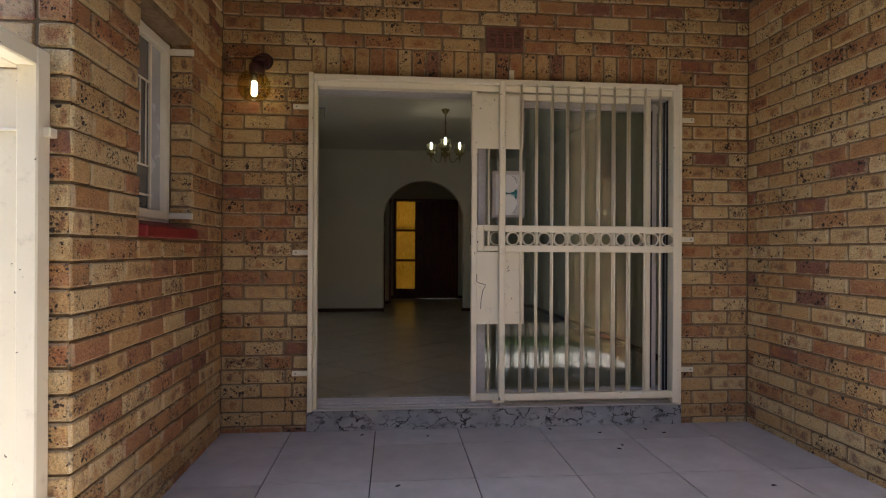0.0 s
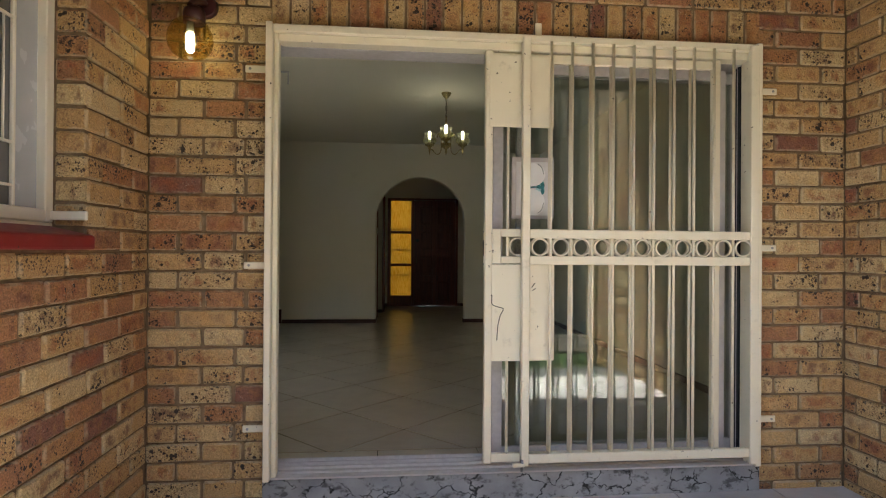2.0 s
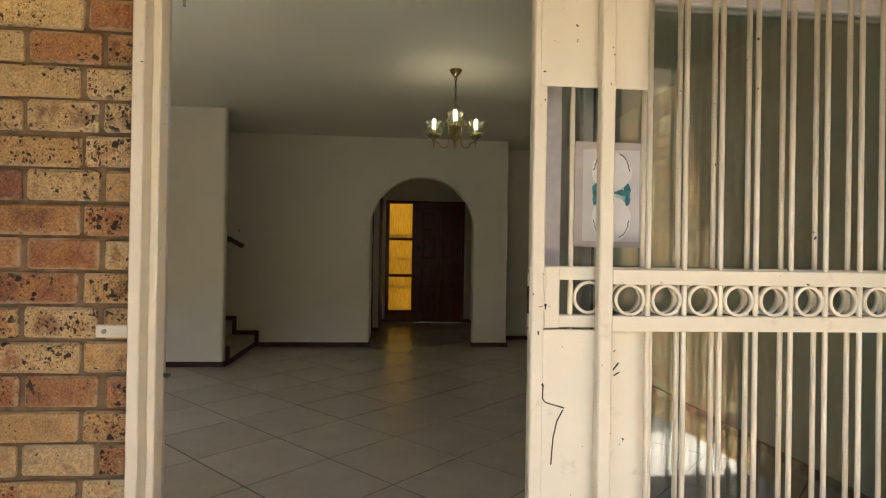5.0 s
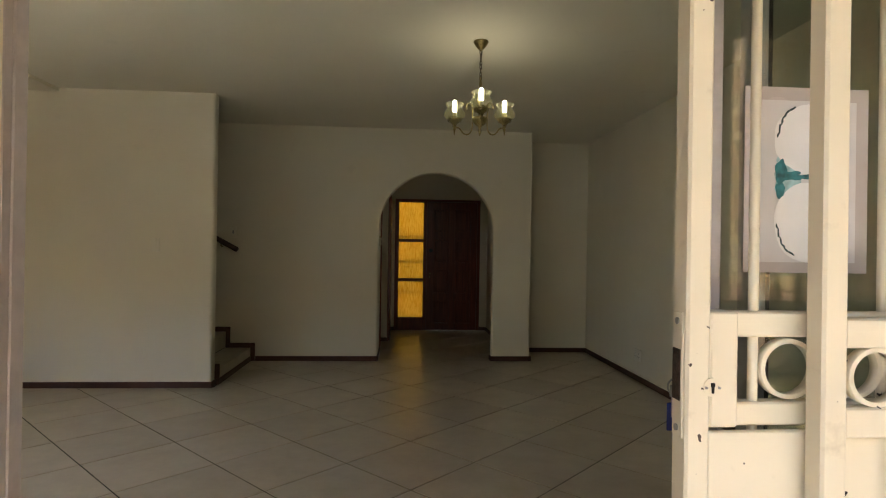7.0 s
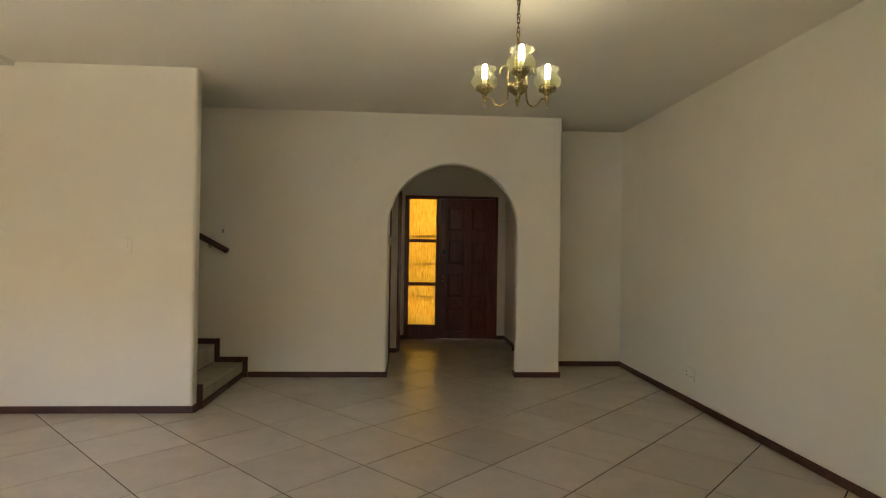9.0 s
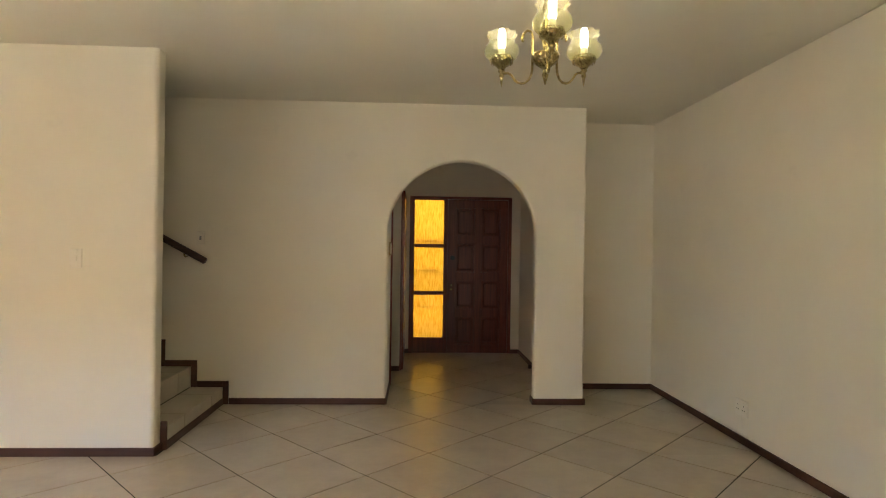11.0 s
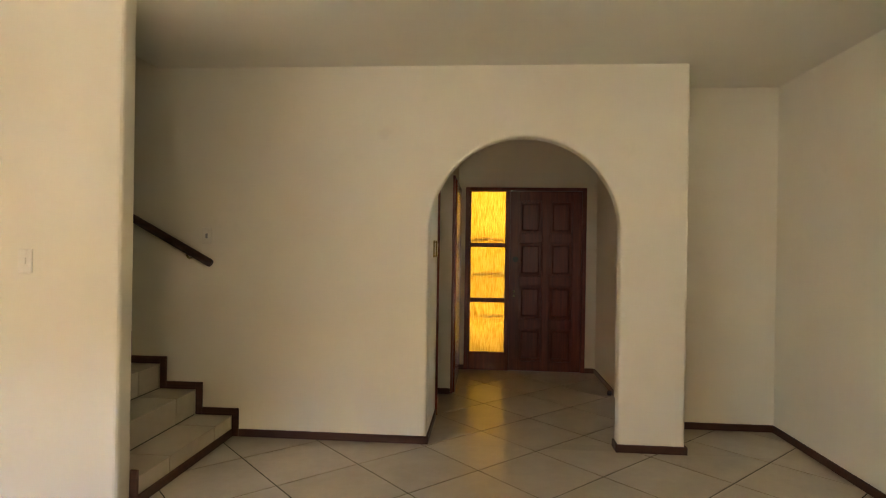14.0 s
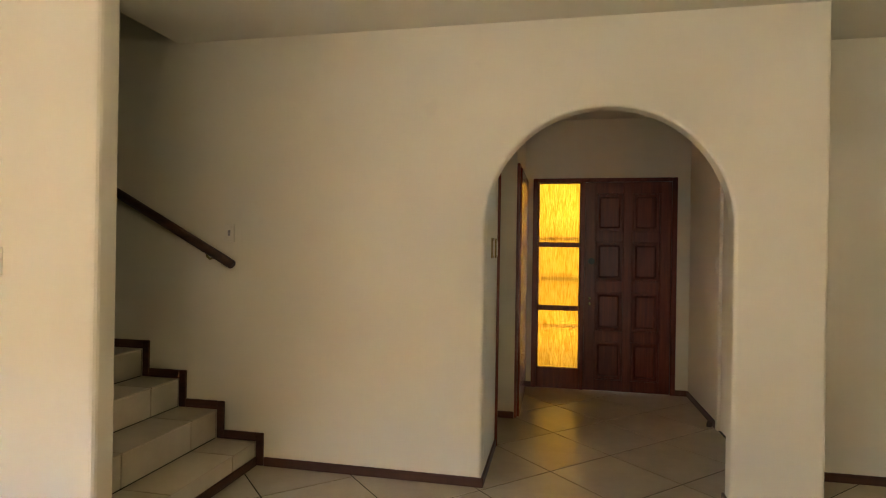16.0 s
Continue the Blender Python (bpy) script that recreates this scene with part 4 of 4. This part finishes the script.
for ang in (-96, 24, 144):
    a = radians(ang)
    dx, dy = math.cos(a), math.sin(a)

    def at(r, z):
        return (CX + dx * r, CY + dy * r, z)
    arm = part("arm", tube(bmesh.new(), [at(0.097, 2.262), at(0.0985, 2.280), at(0.091, 2.296), at(0.076, 2.303), at(0.061, 2.295), at(0.0545, 2.276), at(0.0545, 2.215), at(0.0545, 2.150), at(0.058, 2.128), at(0.068, 2.110), at(0.083, 2.100), at(0.100, 2.099), at(0.117, 2.106), at(0.132, 2.121), at(0.145, 2.140), at(0.158, 2.149), at(0.172, 2.151), at(0.187, 2.150)], 0.005, 10), BRASS, ch)
    ax, ay = CX + dx * 0.188, CY + dy * 0.188
    part("finial", lathe(bmesh.new(), [(0.0, 2.17), (0.012, 2.168), (0.014, 2.16), (0.006, 2.152), (0.011, 2.142), (0.006, 2.132), (0.004, 2.112), (0.0, 2.097)], 14, (ax, ay, 0)), BRASS, arm)
    part("cup", lathe(bmesh.new(), [(0.0, 2.168), (0.014, 2.17), (0.020, 2.18), (0.036, 2.19), (0.041, 2.2), (0.042, 2.208), (0.0, 2.209)], 24, (ax, ay, 0)), BRASS, arm)
    gallery = bmesh.new()
    ring_z = 2.2115
    lathe(gallery, [(0.0405, ring_z + 0.007), (0.043, ring_z + 0.006), (0.043, ring_z + 0.004), (0.0405, ring_z + 0.003)], 24, (ax, ay, 0))
    for k in range(16):
        q = math.pi * k / 8
        gx, gy = ax + 0.042 * math.cos(q), ay + 0.042 * math.sin(q)
        tube(gallery, [(gx, gy, 2.190), (gx + 0.002 * math.cos(q), gy + 0.002 * math.sin(q), 2.202), (gx, gy, ring_z + 0.004)], 0.0024, 5)
    part("gallery", gallery, BRASS, arm, "pierced brass gallery ring")
    shade = lathe(bmesh.new(), [(0.038, 2.206), (0.056, 2.213), (0.067, 2.226), (0.070, 2.240), (0.066, 2.256), (0.055, 2.270), (0.049, 2.280), (0.048, 2.290), (0.052, 2.302), (0.058, 2.311)], 64, (ax, ay, 0),
                  lambda q, z: 0.007 * math.cos(9 * q) * max(0.0, (z - 2.278) / 0.034) + 0.0012 * math.cos(24 * q))
    part("shade", shade, SHADE_GLASS, arm, "clear ruffled glass shade").visible_shadow = False
    part("candle_tube", lathe(bmesh.new(), [(0.0, 2.209), (0.014, 2.209), (0.014, 2.252), (0.0, 2.253)], 14, (ax, ay, 0)), CREAM_CLEAN, arm)
    part("bulb", lathe(bmesh.new(), [(0.0, 2.253), (0.012, 2.254), (0.0145, 2.262), (0.0145, 2.316), (0.010, 2.330), (0.0, 2.334)], 16, (ax, ay, 0)), BULB_GLOW, arm, "lit white bulb")
    point_lamp("chandelier_bulb_light", (ax, ay, 2.367), BULB, (1.0, 0.90, 0.64), 0.025)

# ---- indoors: front door and hall ----
fd = thing("front_door", "dark red-brown panelled front door, closed, beside an amber glass sidelight", "door")
Y0, Y1 = HY + 0.005, HY + 0.075
part("door_frame", boxed((0.040, 0.085, Y0 - 0.02, Y1, ZF, 2.143), (1.302, 1.347, Y0 - 0.02, Y1, ZF, 2.143), (0.085, 1.302, Y0 - 0.02, Y1, 2.108, 2.143), (0.490, 0.528, Y0 - 0.02, Y1, ZF, 2.108), bevel=0.004), DOOR_WOOD, fd)
light = part("sidelight", boxed((0.085, 0.100, Y0, Y1, ZF, 2.108), (0.478, 0.490, Y0, Y1, ZF, 2.108), (0.100, 0.478, Y0, Y1, ZF, 0.338), (0.100, 0.478, Y0, Y1, 0.884, 0.930), (0.100, 0.478, Y0, Y1, 1.490, 1.534),
                                (0.100, 0.478, Y0, Y1, 2.098, 2.108), bevel=0.003), DOOR_WOOD, fd)
for z0, z1 in ((0.338, 0.884), (0.930, 1.490), (1.534, 2.098)):
    part("pane", boxed((0.100, 0.478, Y0 + 0.030, Y0 + 0.035, z0, z1)), AMBER, light, "ribbed amber glass pane").visible_shadow = False


def panel_door(parent, x0, x1, z0, z1, cols, rows, y, mat):
    """Stiles and rails with raised, stepped panels between them."""
    bm = bmesh.new()
    xs = [x0] + [v for c in cols for v in c] + [x1]
    zs = [z0] + [v for r in rows for v in r] + [z1]
    for a, b in zip(xs[::2], xs[1::2]):
        box(bm, a, b, y, y + 0.042, z0, z1, 0.003)
    for a, b in zip(zs[::2], zs[1::2]):
        for c, d in cols:
            box(bm, c, d, y + 0.001, y + 0.041, a, b, 0.003)
    leaf_ob = part("door_leaf", bm, mat, parent)
    for c, d in cols:
        for a, b in rows:
            p = boxed((c, d, y + 0.030, y + 0.038, a, b))
            box(p, c + 0.032, d - 0.032, y + 0.006, y + 0.034, a + 0.032, b - 0.032, 0.016)
            box(p, c, c + 0.012, y + 0.006, y + 0.018, a, b, 0.003)
            box(p, d - 0.012, d, y + 0.006, y + 0.018, a, b, 0.003)
            box(p, c + 0.012, d - 0.012, y + 0.006, y + 0.018, a, a + 0.012, 0.003)
            box(p, c + 0.012, d - 0.012, y + 0.006, y + 0.018, b - 0.012, b, 0.003)
            part("door_panel", p, mat, leaf_ob)
    return leaf_ob


part("door_stop", boxed((1.285, 1.3015, Y0 + 0.045, Y1, ZF, 2.1), (0.5285, 0.545, Y0 + 0.045, Y1, ZF, 2.1), (0.545, 1.285, Y0 + 0.045, Y1, 2.08, 2.1075), bevel=0.002), DOOR_WOOD, fd)
for z in (0.715, 1.185, 1.575):
    part("outer_bar", boxed((0.09, 0.488, Y1 + 0.09, Y1 + 0.105, z - 0.016, z + 0.016), bevel=0.003), DARK_BROWN, light, "dark bar behind the glass")
dl = panel_door(fd, 0.530, 1.300, ZF + 0.0022, 2.104, [(0.625, 0.880), (0.955, 1.205)], [(0.245, 0.610), (0.705, 1.075), (1.175, 1.545), (1.640, 2.000)], Y0, DOOR_WOOD)
part("knob", lathe(bmesh.new(), [(0.0, 1.02), (0.010, 1.019), (0.013, 1.008), (0.010, 0.997), (0.0, 0.996)], 12, (0.578, Y0 - 0.02, 0)), BRASS, dl, "small brass knob")
part("escutcheon", tube(bmesh.new(), [(0.578, Y0 - 0.008, 0.958), (0.578, Y0, 0.958)], 0.012, 14), BRASS, dl)
part("deadlock", tube(bmesh.new(), [(0.590, Y0 - 0.014, 1.36), (0.590, Y0, 1.36)], 0.03, 18), DARK_BROWN, dl)

ld = thing("hall_side_door", "dark polished timber door on the hall side wall, closed", "door")
part("door_frame", boxed((HX0, HX0 + 0.022, 10.135, 10.18, ZF, 2.135), (HX0, HX0 + 0.022, 11.03, 11.075, ZF, 2.135), (HX0, HX0 + 0.022, 10.18, 11.03, 2.09, 2.135), bevel=0.004), DOOR_WOOD, ld)
part("door_leaf", boxed((HX0 + 0.001, HX0 + 0.040, 10.16, 11.06, ZF + 0.006, 2.10), bevel=0.003), POLISHED_WOOD, ld)

pf = thing("passage_door_frame", "dark timber door frame at the side passage off the hall", "door frame")
part("jamb", boxed((-0.22, -0.098, 9.461, 9.478, ZF, 2.12), bevel=0.003), DOOR_WOOD, pf)

rd = thing("hall_room_door", "plain cream flush door in a cream steel frame", "door")
part("door_frame", boxed((HX1 - 0.014, HX1 + 0.05, 10.19, 10.235, ZF, 2.18), (HX1 - 0.014, HX1 + 0.05, 9.525, 9.57, ZF, 2.18), (HX1 - 0.014, HX1 + 0.05, 9.57, 10.19, 2.135, 2.18), bevel=0.004), CREAM_CLEAN, rd)
part("door_leaf", boxed((HX1 + 0.01, HX1 + 0.05, 9.57, 10.19, ZF + 0.006, 2.135), bevel=0.003), CREAM_CLEAN, rd)


stop = thing("door_stop", "small dark rubber door stop on the hall floor", "door stop", (1.42, 10.286, ZF))
part("stop", lathe(bmesh.new(), [(0.0, 0.0), (0.020, 0.0), (0.022, 0.012), (0.018, 0.034), (0.012, 0.040), (0.0, 0.041)], 16), DARK_BROWN, stop)


def wall_switch(name, label, centre, normal, w=0.075, h=0.12, rockers=1, category="switch", plate=None, rocker=None):
    """A plate on a wall whose normal is -y, +x or -x."""
    s = thing(name, label, category, centre)
    s.rotation_euler = (0, 0, {"-y": 0.0, "+x": radians(90), "-x": radians(-90)}[normal])
    part("plate", boxed((-w / 2, w / 2, -0.009, 0.001, -h / 2, h / 2), bevel=0.004, seg=2), plate or WHITE_PLASTIC, s)
    tall = 2.6 if rockers == 2 else 1.0
    for k in range(rockers):
        x = (k - (rockers - 1) / 2) * 0.026
        part("rocker", boxed((x - 0.008, x + 0.008, -0.0125, -0.006, -0.017 * tall, 0.017 * tall), bevel=0.002), rocker or WHITE_PLASTIC, s)
    return s


wall_switch("light_switch", "white plastic light switch on the stair wall", (-1.672, 8.80, 1.528), "-y", 0.07, 0.115, rocker=STEEL)
wall_switch("light_switch", "white plastic light switch on a plastered wall", (-1.983, 7.61, 1.372), "-y", 0.075, 0.12)
for yy in (9.16, 9.36):
    wall_switch("light_switch", "cream and brass light switch inside the archway", (-0.116, yy, 1.462), "+x", 0.095, 0.125, 2, plate=BRASS)
wall_switch("light_switch", "white plastic light switch beside a hall door", (HX1, 10.30, 1.36), "-x", 0.05, 0.115)
sock = wall_switch("wall_socket", "white plastic double wall socket above the skirting", (ROOM_R, 7.825, 0.388), "-x", 0.145, 0.115, 0, "socket")
for u in (-0.035, 0.035):
    part("socket_face", boxed((u - 0.026, u + 0.026, -0.0125, -0.008, -0.04, 0.04), bevel=0.003), WHITE_PLASTIC, sock)
    for dx, dz in ((0, 0.018), (-0.011, -0.012), (0.011, -0.012)):
        part("socket_hole", tube(bmesh.new(), [(u + dx, -0.0135, dz), (u + dx, -0.011, dz)], 0.0045, 8), BLACK, sock)

# ---- patio litter ----
LEAF = simple("dead_leaf", (0.05, 0.028, 0.014), 0.8, 0.0, 60, 0.4, 0.2)
leaf_rng = random.Random(3)
first_leaf = None
for x, y in ((1.357, 2.983), (1.708, 3.178), (1.316, 2.925), (0.068, 2.517), (-0.141, 3.269), (1.311, 3.208), (1.859, 2.386), (1.02, 3.30), (1.62, 3.25), (0.25, 3.22)):
    turn = leaf_rng.uniform(0, 360)
    if first_leaf is None:
        bm = bmesh.new()
        rim = [bm.verts.new((0.016 * math.cos(a) * (1 + 0.2 * math.cos(3 * a)), 0.007 * math.sin(a), 0.002 + 0.004 * abs(math.sin(a)))) for a in (2 * math.pi * k / 14 for k in range(14))]
        mid = bm.verts.new((0, 0, 0.0005))
        for k in range(14):
            bm.faces.new((mid, rim[k], rim[(k + 1) % 14]))
        bmesh.ops.solidify(bm, geom=bm.faces[:], thickness=0.0006)
        first_leaf = tagged(part("dead_leaf", bm, LEAF), "small curled dead leaf on the patio tiles", "leaf", "dead leaves on the patio")
        first_leaf.matrix_world = pose(x, y, 0.001, 0, 0, turn)
    else:
        copy_thing(first_leaf, pose(x, y, 0.001, 0, 0, turn))

# ---- lawn blades behind the patio ----
rng = random.Random(5)
verts, faces = [], []
for k in range(7000):
    x, y = rng.uniform(-1.2, 3.0), 0.6 - 1.6 * rng.random()
    a, h, lean = rng.uniform(0, 6.28), rng.uniform(0.03, 0.075), rng.uniform(-0.03, 0.03)
    dx, dy = 0.004 * math.cos(a), 0.004 * math.sin(a)
    n = len(verts)
    verts += [(x - dx, y - dy, -0.162), (x + dx, y + dy, -0.162), (x + lean, y + lean * 0.6, -0.16 + h)]
    faces.append((n, n + 1, n + 2))
me = bpy.data.meshes.new("lawn_grass")
me.from_pydata(verts, [], faces)
me.materials.append(GRASS_BLADE)
tagged(new("lawn_grass", me), "short green lawn grass", "grass", kind="stuff")

# ---- pieces: floor tiles and bricks ----


def clip(bm, planes):
    for co, no in planes:
        geom = list(bm.verts) + list(bm.edges) + list(bm.faces)
        r = bmesh.ops.bisect_plane(bm, geom=geom, plane_co=co, plane_no=no, clear_outer=True)
        es = [e for e in r["geom_cut"] if isinstance(e, bmesh.types.BMEdge)]
        if es:
            bmesh.ops.edgeloop_fill(bm, edges=es)
        if not bm.faces:
            return False
    return True


def tile_mesh(side):
    return boxed((-side / 2, side / 2, -side / 2, side / 2, -0.012, 0.0), bevel=0.001)


floor_ob = bpy.data.objects["floor"]
TS = 0.3665 * math.sqrt(2) - 0.0075
full_tile = mesh_of("tile", tile_mesh(TS), TILE_IN)
lay = Matrix.Translation((0.243, 8.385, 0)) @ Matrix.Rotation(radians(-0.95), 4, "Z")  # the tiling stands a little askew
turn45 = Matrix.Rotation(radians(44.05), 4, "Z")
# areas of floor: x0, x1, y0, y1
AREAS = [(ROOM_L, ROOM_R, 3.662, 7.61), (RISER0, ROOM_R, 7.61, 8.80), (-0.118, 1.155, 8.80, 8.915), (-0.118, HX1, 8.915, 9.46), (1.585, ROOM_R, 8.80, 9.36), (-2.0, HX1, 9.46, 10.13), (HX0, HX1, 10.13, HY + 0.08)]


def area_of(x, y):
    for k, (a, b, c, d) in enumerate(AREAS):
        if a <= x <= b and c <= y <= d:
            return k
    return -1


for i in range(-14, 8):
    for j in range(-15, 10):
        if (i + j) % 2 == 0:
            continue
        cx, cy = (lay @ Vector((0.3665 * i, 0.3665 * j, 0))).xy
        corners = [(cx + 0.36, cy), (cx - 0.36, cy), (cx, cy + 0.36), (cx, cy - 0.36)]
        ks = [area_of(x, y) for x, y in corners]
        if min(ks) >= 0 and (len(set(ks)) == 1 or set(ks) <= {0, 1} and cx - 0.36 > RISER0):
            ob = new("tile", full_tile)
            ob.matrix_world = Matrix.Translation((cx, cy, ZF)) @ turn45
            ob.parent = floor_ob
            continue
        for k, (a, b, c, d) in enumerate(AREAS):
            if cx + 0.36 < a or cx - 0.36 > b or cy + 0.36 < c or cy - 0.36 > d:
                continue
            bm = tile_mesh(TS)
            bm.transform(Matrix.Translation((cx, cy, ZF)) @ turn45)
            if clip(bm, [((a, 0, 0), (-1, 0, 0)), ((b, 0, 0), (1, 0, 0)), ((0, c, 0), (0, -1, 0)), ((0, d, 0), (0, 1, 0))]):
                part("tile", bm, TILE_IN, floor_ob)
            else:
                bm.free()

for k in range(14):
    x0 = ROOM_L + 0.515 * k + 0.205
    bm = boxed((max(x0 - 0.515 + 0.004, ROOM_L), min(x0, ROOM_R), 3.562, 3.653, ZF - 0.012, ZF), bevel=0.001)
    part("border_tile", bm, TILE_IN, floor_ob)

out_tile = mesh_of("tile", tile_mesh(0.507), TILE_OUT)
for i in range(-1, 7):
    for j in range(-3, 3):
        x0, y0 = -0.58 + 0.5135 * i, 2.585 + 0.5135 * j
        if y0 + 0.51 < 0.62 or x0 > XR:
            continue
        if x0 + 0.5135 <= XR and y0 + 0.5135 <= YB and x0 >= XL - 0.3:
            ob = new("tile", out_tile)
            ob.location = (x0 + 0.2568, y0 + 0.2568, rng.uniform(-0.0008, 0.0008))
            ob.parent = patio_floor
            continue
        bm = tile_mesh(0.507)
        bm.transform(Matrix.Translation((x0 + 0.2568, y0 + 0.2568, 0)))
        if clip(bm, [((XL - 0.28, 0, 0), (-1, 0, 0)), ((XR + 0.004, 0, 0), (1, 0, 0)), ((0, YB + 0.004, 0), (0, 1, 0))]):
            part("tile", bm, TILE_OUT, patio_floor)
        else:
            bm.free()

COURSE, PHASE, BL, PITCH = 0.0867, 0.036, 0.2335, 0.2455
bricks = {}


def brick_mesh(length, height, depth=0.11):
    """A worn brick with its face at y = 0 and its length along x."""
    key = (round(length, 2), round(height, 3), rng.randrange(4) if length > 0.2 else rng.randrange(2))
    if key not in bricks:
        bm = boxed((-key[0] / 2, key[0] / 2, 0, depth, -height / 2, height / 2), bevel=0.006)
        for v in bm.verts:
            if v.co.y < 0.02:
                v.co += Vector((rng.uniform(-1, 1), rng.uniform(-1, 0.6), rng.uniform(-1, 1))) * 0.0022
        uv = bm.loops.layers.uv.new("face")
        for f in bm.faces:
            for loop in f.loops:
                co = loop.vert.co
                loop[uv].uv = (co.x / key[0] + 0.5, co.z / height + 0.5)
        bricks[key] = mesh_of("brick", bm, BRICK)
    return bricks[key]


def brick_wall(parent, place, u0, u1, z1, holes, limit=300, near=0.0, shift=0.0, first=-1, bond=None):
    """Stretcher bond along u from u0 to u1. place(u, z) gives a brick's pose; holes are (u0, u1, z0, z1)."""
    count, rest = 0, bmesh.new()
    spots = []
    for row in range(first, int((z1 - PHASE) / COURSE)):
        z = PHASE + (row + 0.5) * COURSE
        if bond:
            u = u0
            for length in bond[row % 2]:
                length += rng.uniform(-0.005, 0.003)
                spots.append((u + length / 2, z + rng.uniform(-0.0012, 0.0012), length))
                u += length + 0.0145
            continue
        cuts = [(u0, u1)]
        for a, b, c, d in holes:
            if z > c and z < d:
                cuts = [s for lo, hi in cuts for s in ((lo, min(hi, a)), (max(lo, b), hi)) if s[1] - s[0] > 0.03]
        off = (PITCH / 2 if row % 2 else 0.0) + rng.uniform(-0.012, 0.012) + shift
        for lo, hi in cuts:
            u = u0 - PITCH + off
            while u < hi:
                a, b = max(u, lo), min(u + BL, hi)
                if lo - (u + BL) > -0.035 and a == lo:
                    u += PITCH
                    continue
                if b - a > 0.03:
                    spots.append(((a + b) / 2, z + rng.uniform(-0.0012, 0.0012), b - a))
                u += PITCH
    spots.sort(key=lambda s: abs(s[0] - near))
    for u, z, length in spots:
        pose_m = place(u, z) @ pose(0, rng.uniform(-0.0025, 0.001), 0, rng.uniform(-0.5, 0.5), rng.uniform(-0.4, 0.4), rng.uniform(-0.5, 0.5))
        if count < limit:
            ob = new("brick", brick_mesh(length, 0.0765))
            ob.matrix_world = pose_m
            ob.parent = parent
            count += 1
        else:
            n = len(rest.verts)
            rest.from_mesh(brick_mesh(length, 0.0765))
            rest.verts.ensure_lookup_table()
            bmesh.ops.transform(rest, matrix=pose_m, verts=rest.verts[n:])
    if rest.verts:
        tagged(part("brickwork", rest, BRICK_FAR, parent, "further bricks of the same wall"), kind="stuff")
    else:
        rest.free()


LINT0, LINT1 = 2.197, 2.375
brick_wall(wall_back, lambda u, z: pose(u, YB, z), XL, DX0, LINT1 + 0.01, [], bond=[(0.231, 0.172, 0.098), (0.122, 0.236, 0.143)])
brick_wall(wall_back, lambda u, z: pose(u, YB, z), DX1, XR, LINT1 + 0.01, [], bond=[(0.235, 0.235), (0.100, 0.235, 0.120)])
brick_wall(wall_back, lambda u, z: pose(u, YB, z), XL, XR, 2.86, [(0.612, 0.866, LINT1, 2.55)], first=27)
x = DX0 + 0.004
while x < DX1 - 0.03:
    w = min(rng.uniform(0.074, 0.081), DX1 - x)
    bm_key = brick_mesh(0.165, 0.0765)
    ob = new("brick", bm_key)
    ob.matrix_world = pose(x + 0.039, YB - 0.001, (LINT0 + LINT1) / 2 + 0.003, 0, 90, 0)
    ob.parent = wall_back
    x += 0.0885
brick_wall(wall_left, lambda u, z: pose(XL, u, z, 0, 0, 90), 1.765, YB, 2.78, [(WY0, WY1, WZ0 - 0.03, WZ1)], 300, 2.6, 0.0)
brick_wall(wall_left, lambda u, z: pose(XL - 0.122, u, z, 0, 0, 90), 1.765, 2.01, 2.78, [], bond=[(0.11,), (0.231,)])
for row in range(34):
    z = PHASE + (row - 0.5) * COURSE
    for y in (WY1 - 0.002, 1.763):
        if y == 1.763 or WZ0 < z < WZ1:
            ob = new("brick", brick_mesh(0.105, 0.0765, 0.10))
            ob.matrix_world = pose(XL - 0.0565, y, z)
            ob.parent = wall_left
brick_wall(wall_right, lambda u, z: pose(XR, u, z, 0, 0, -90), -0.2, YB, 2.78, [], 300, YB, 0.06)
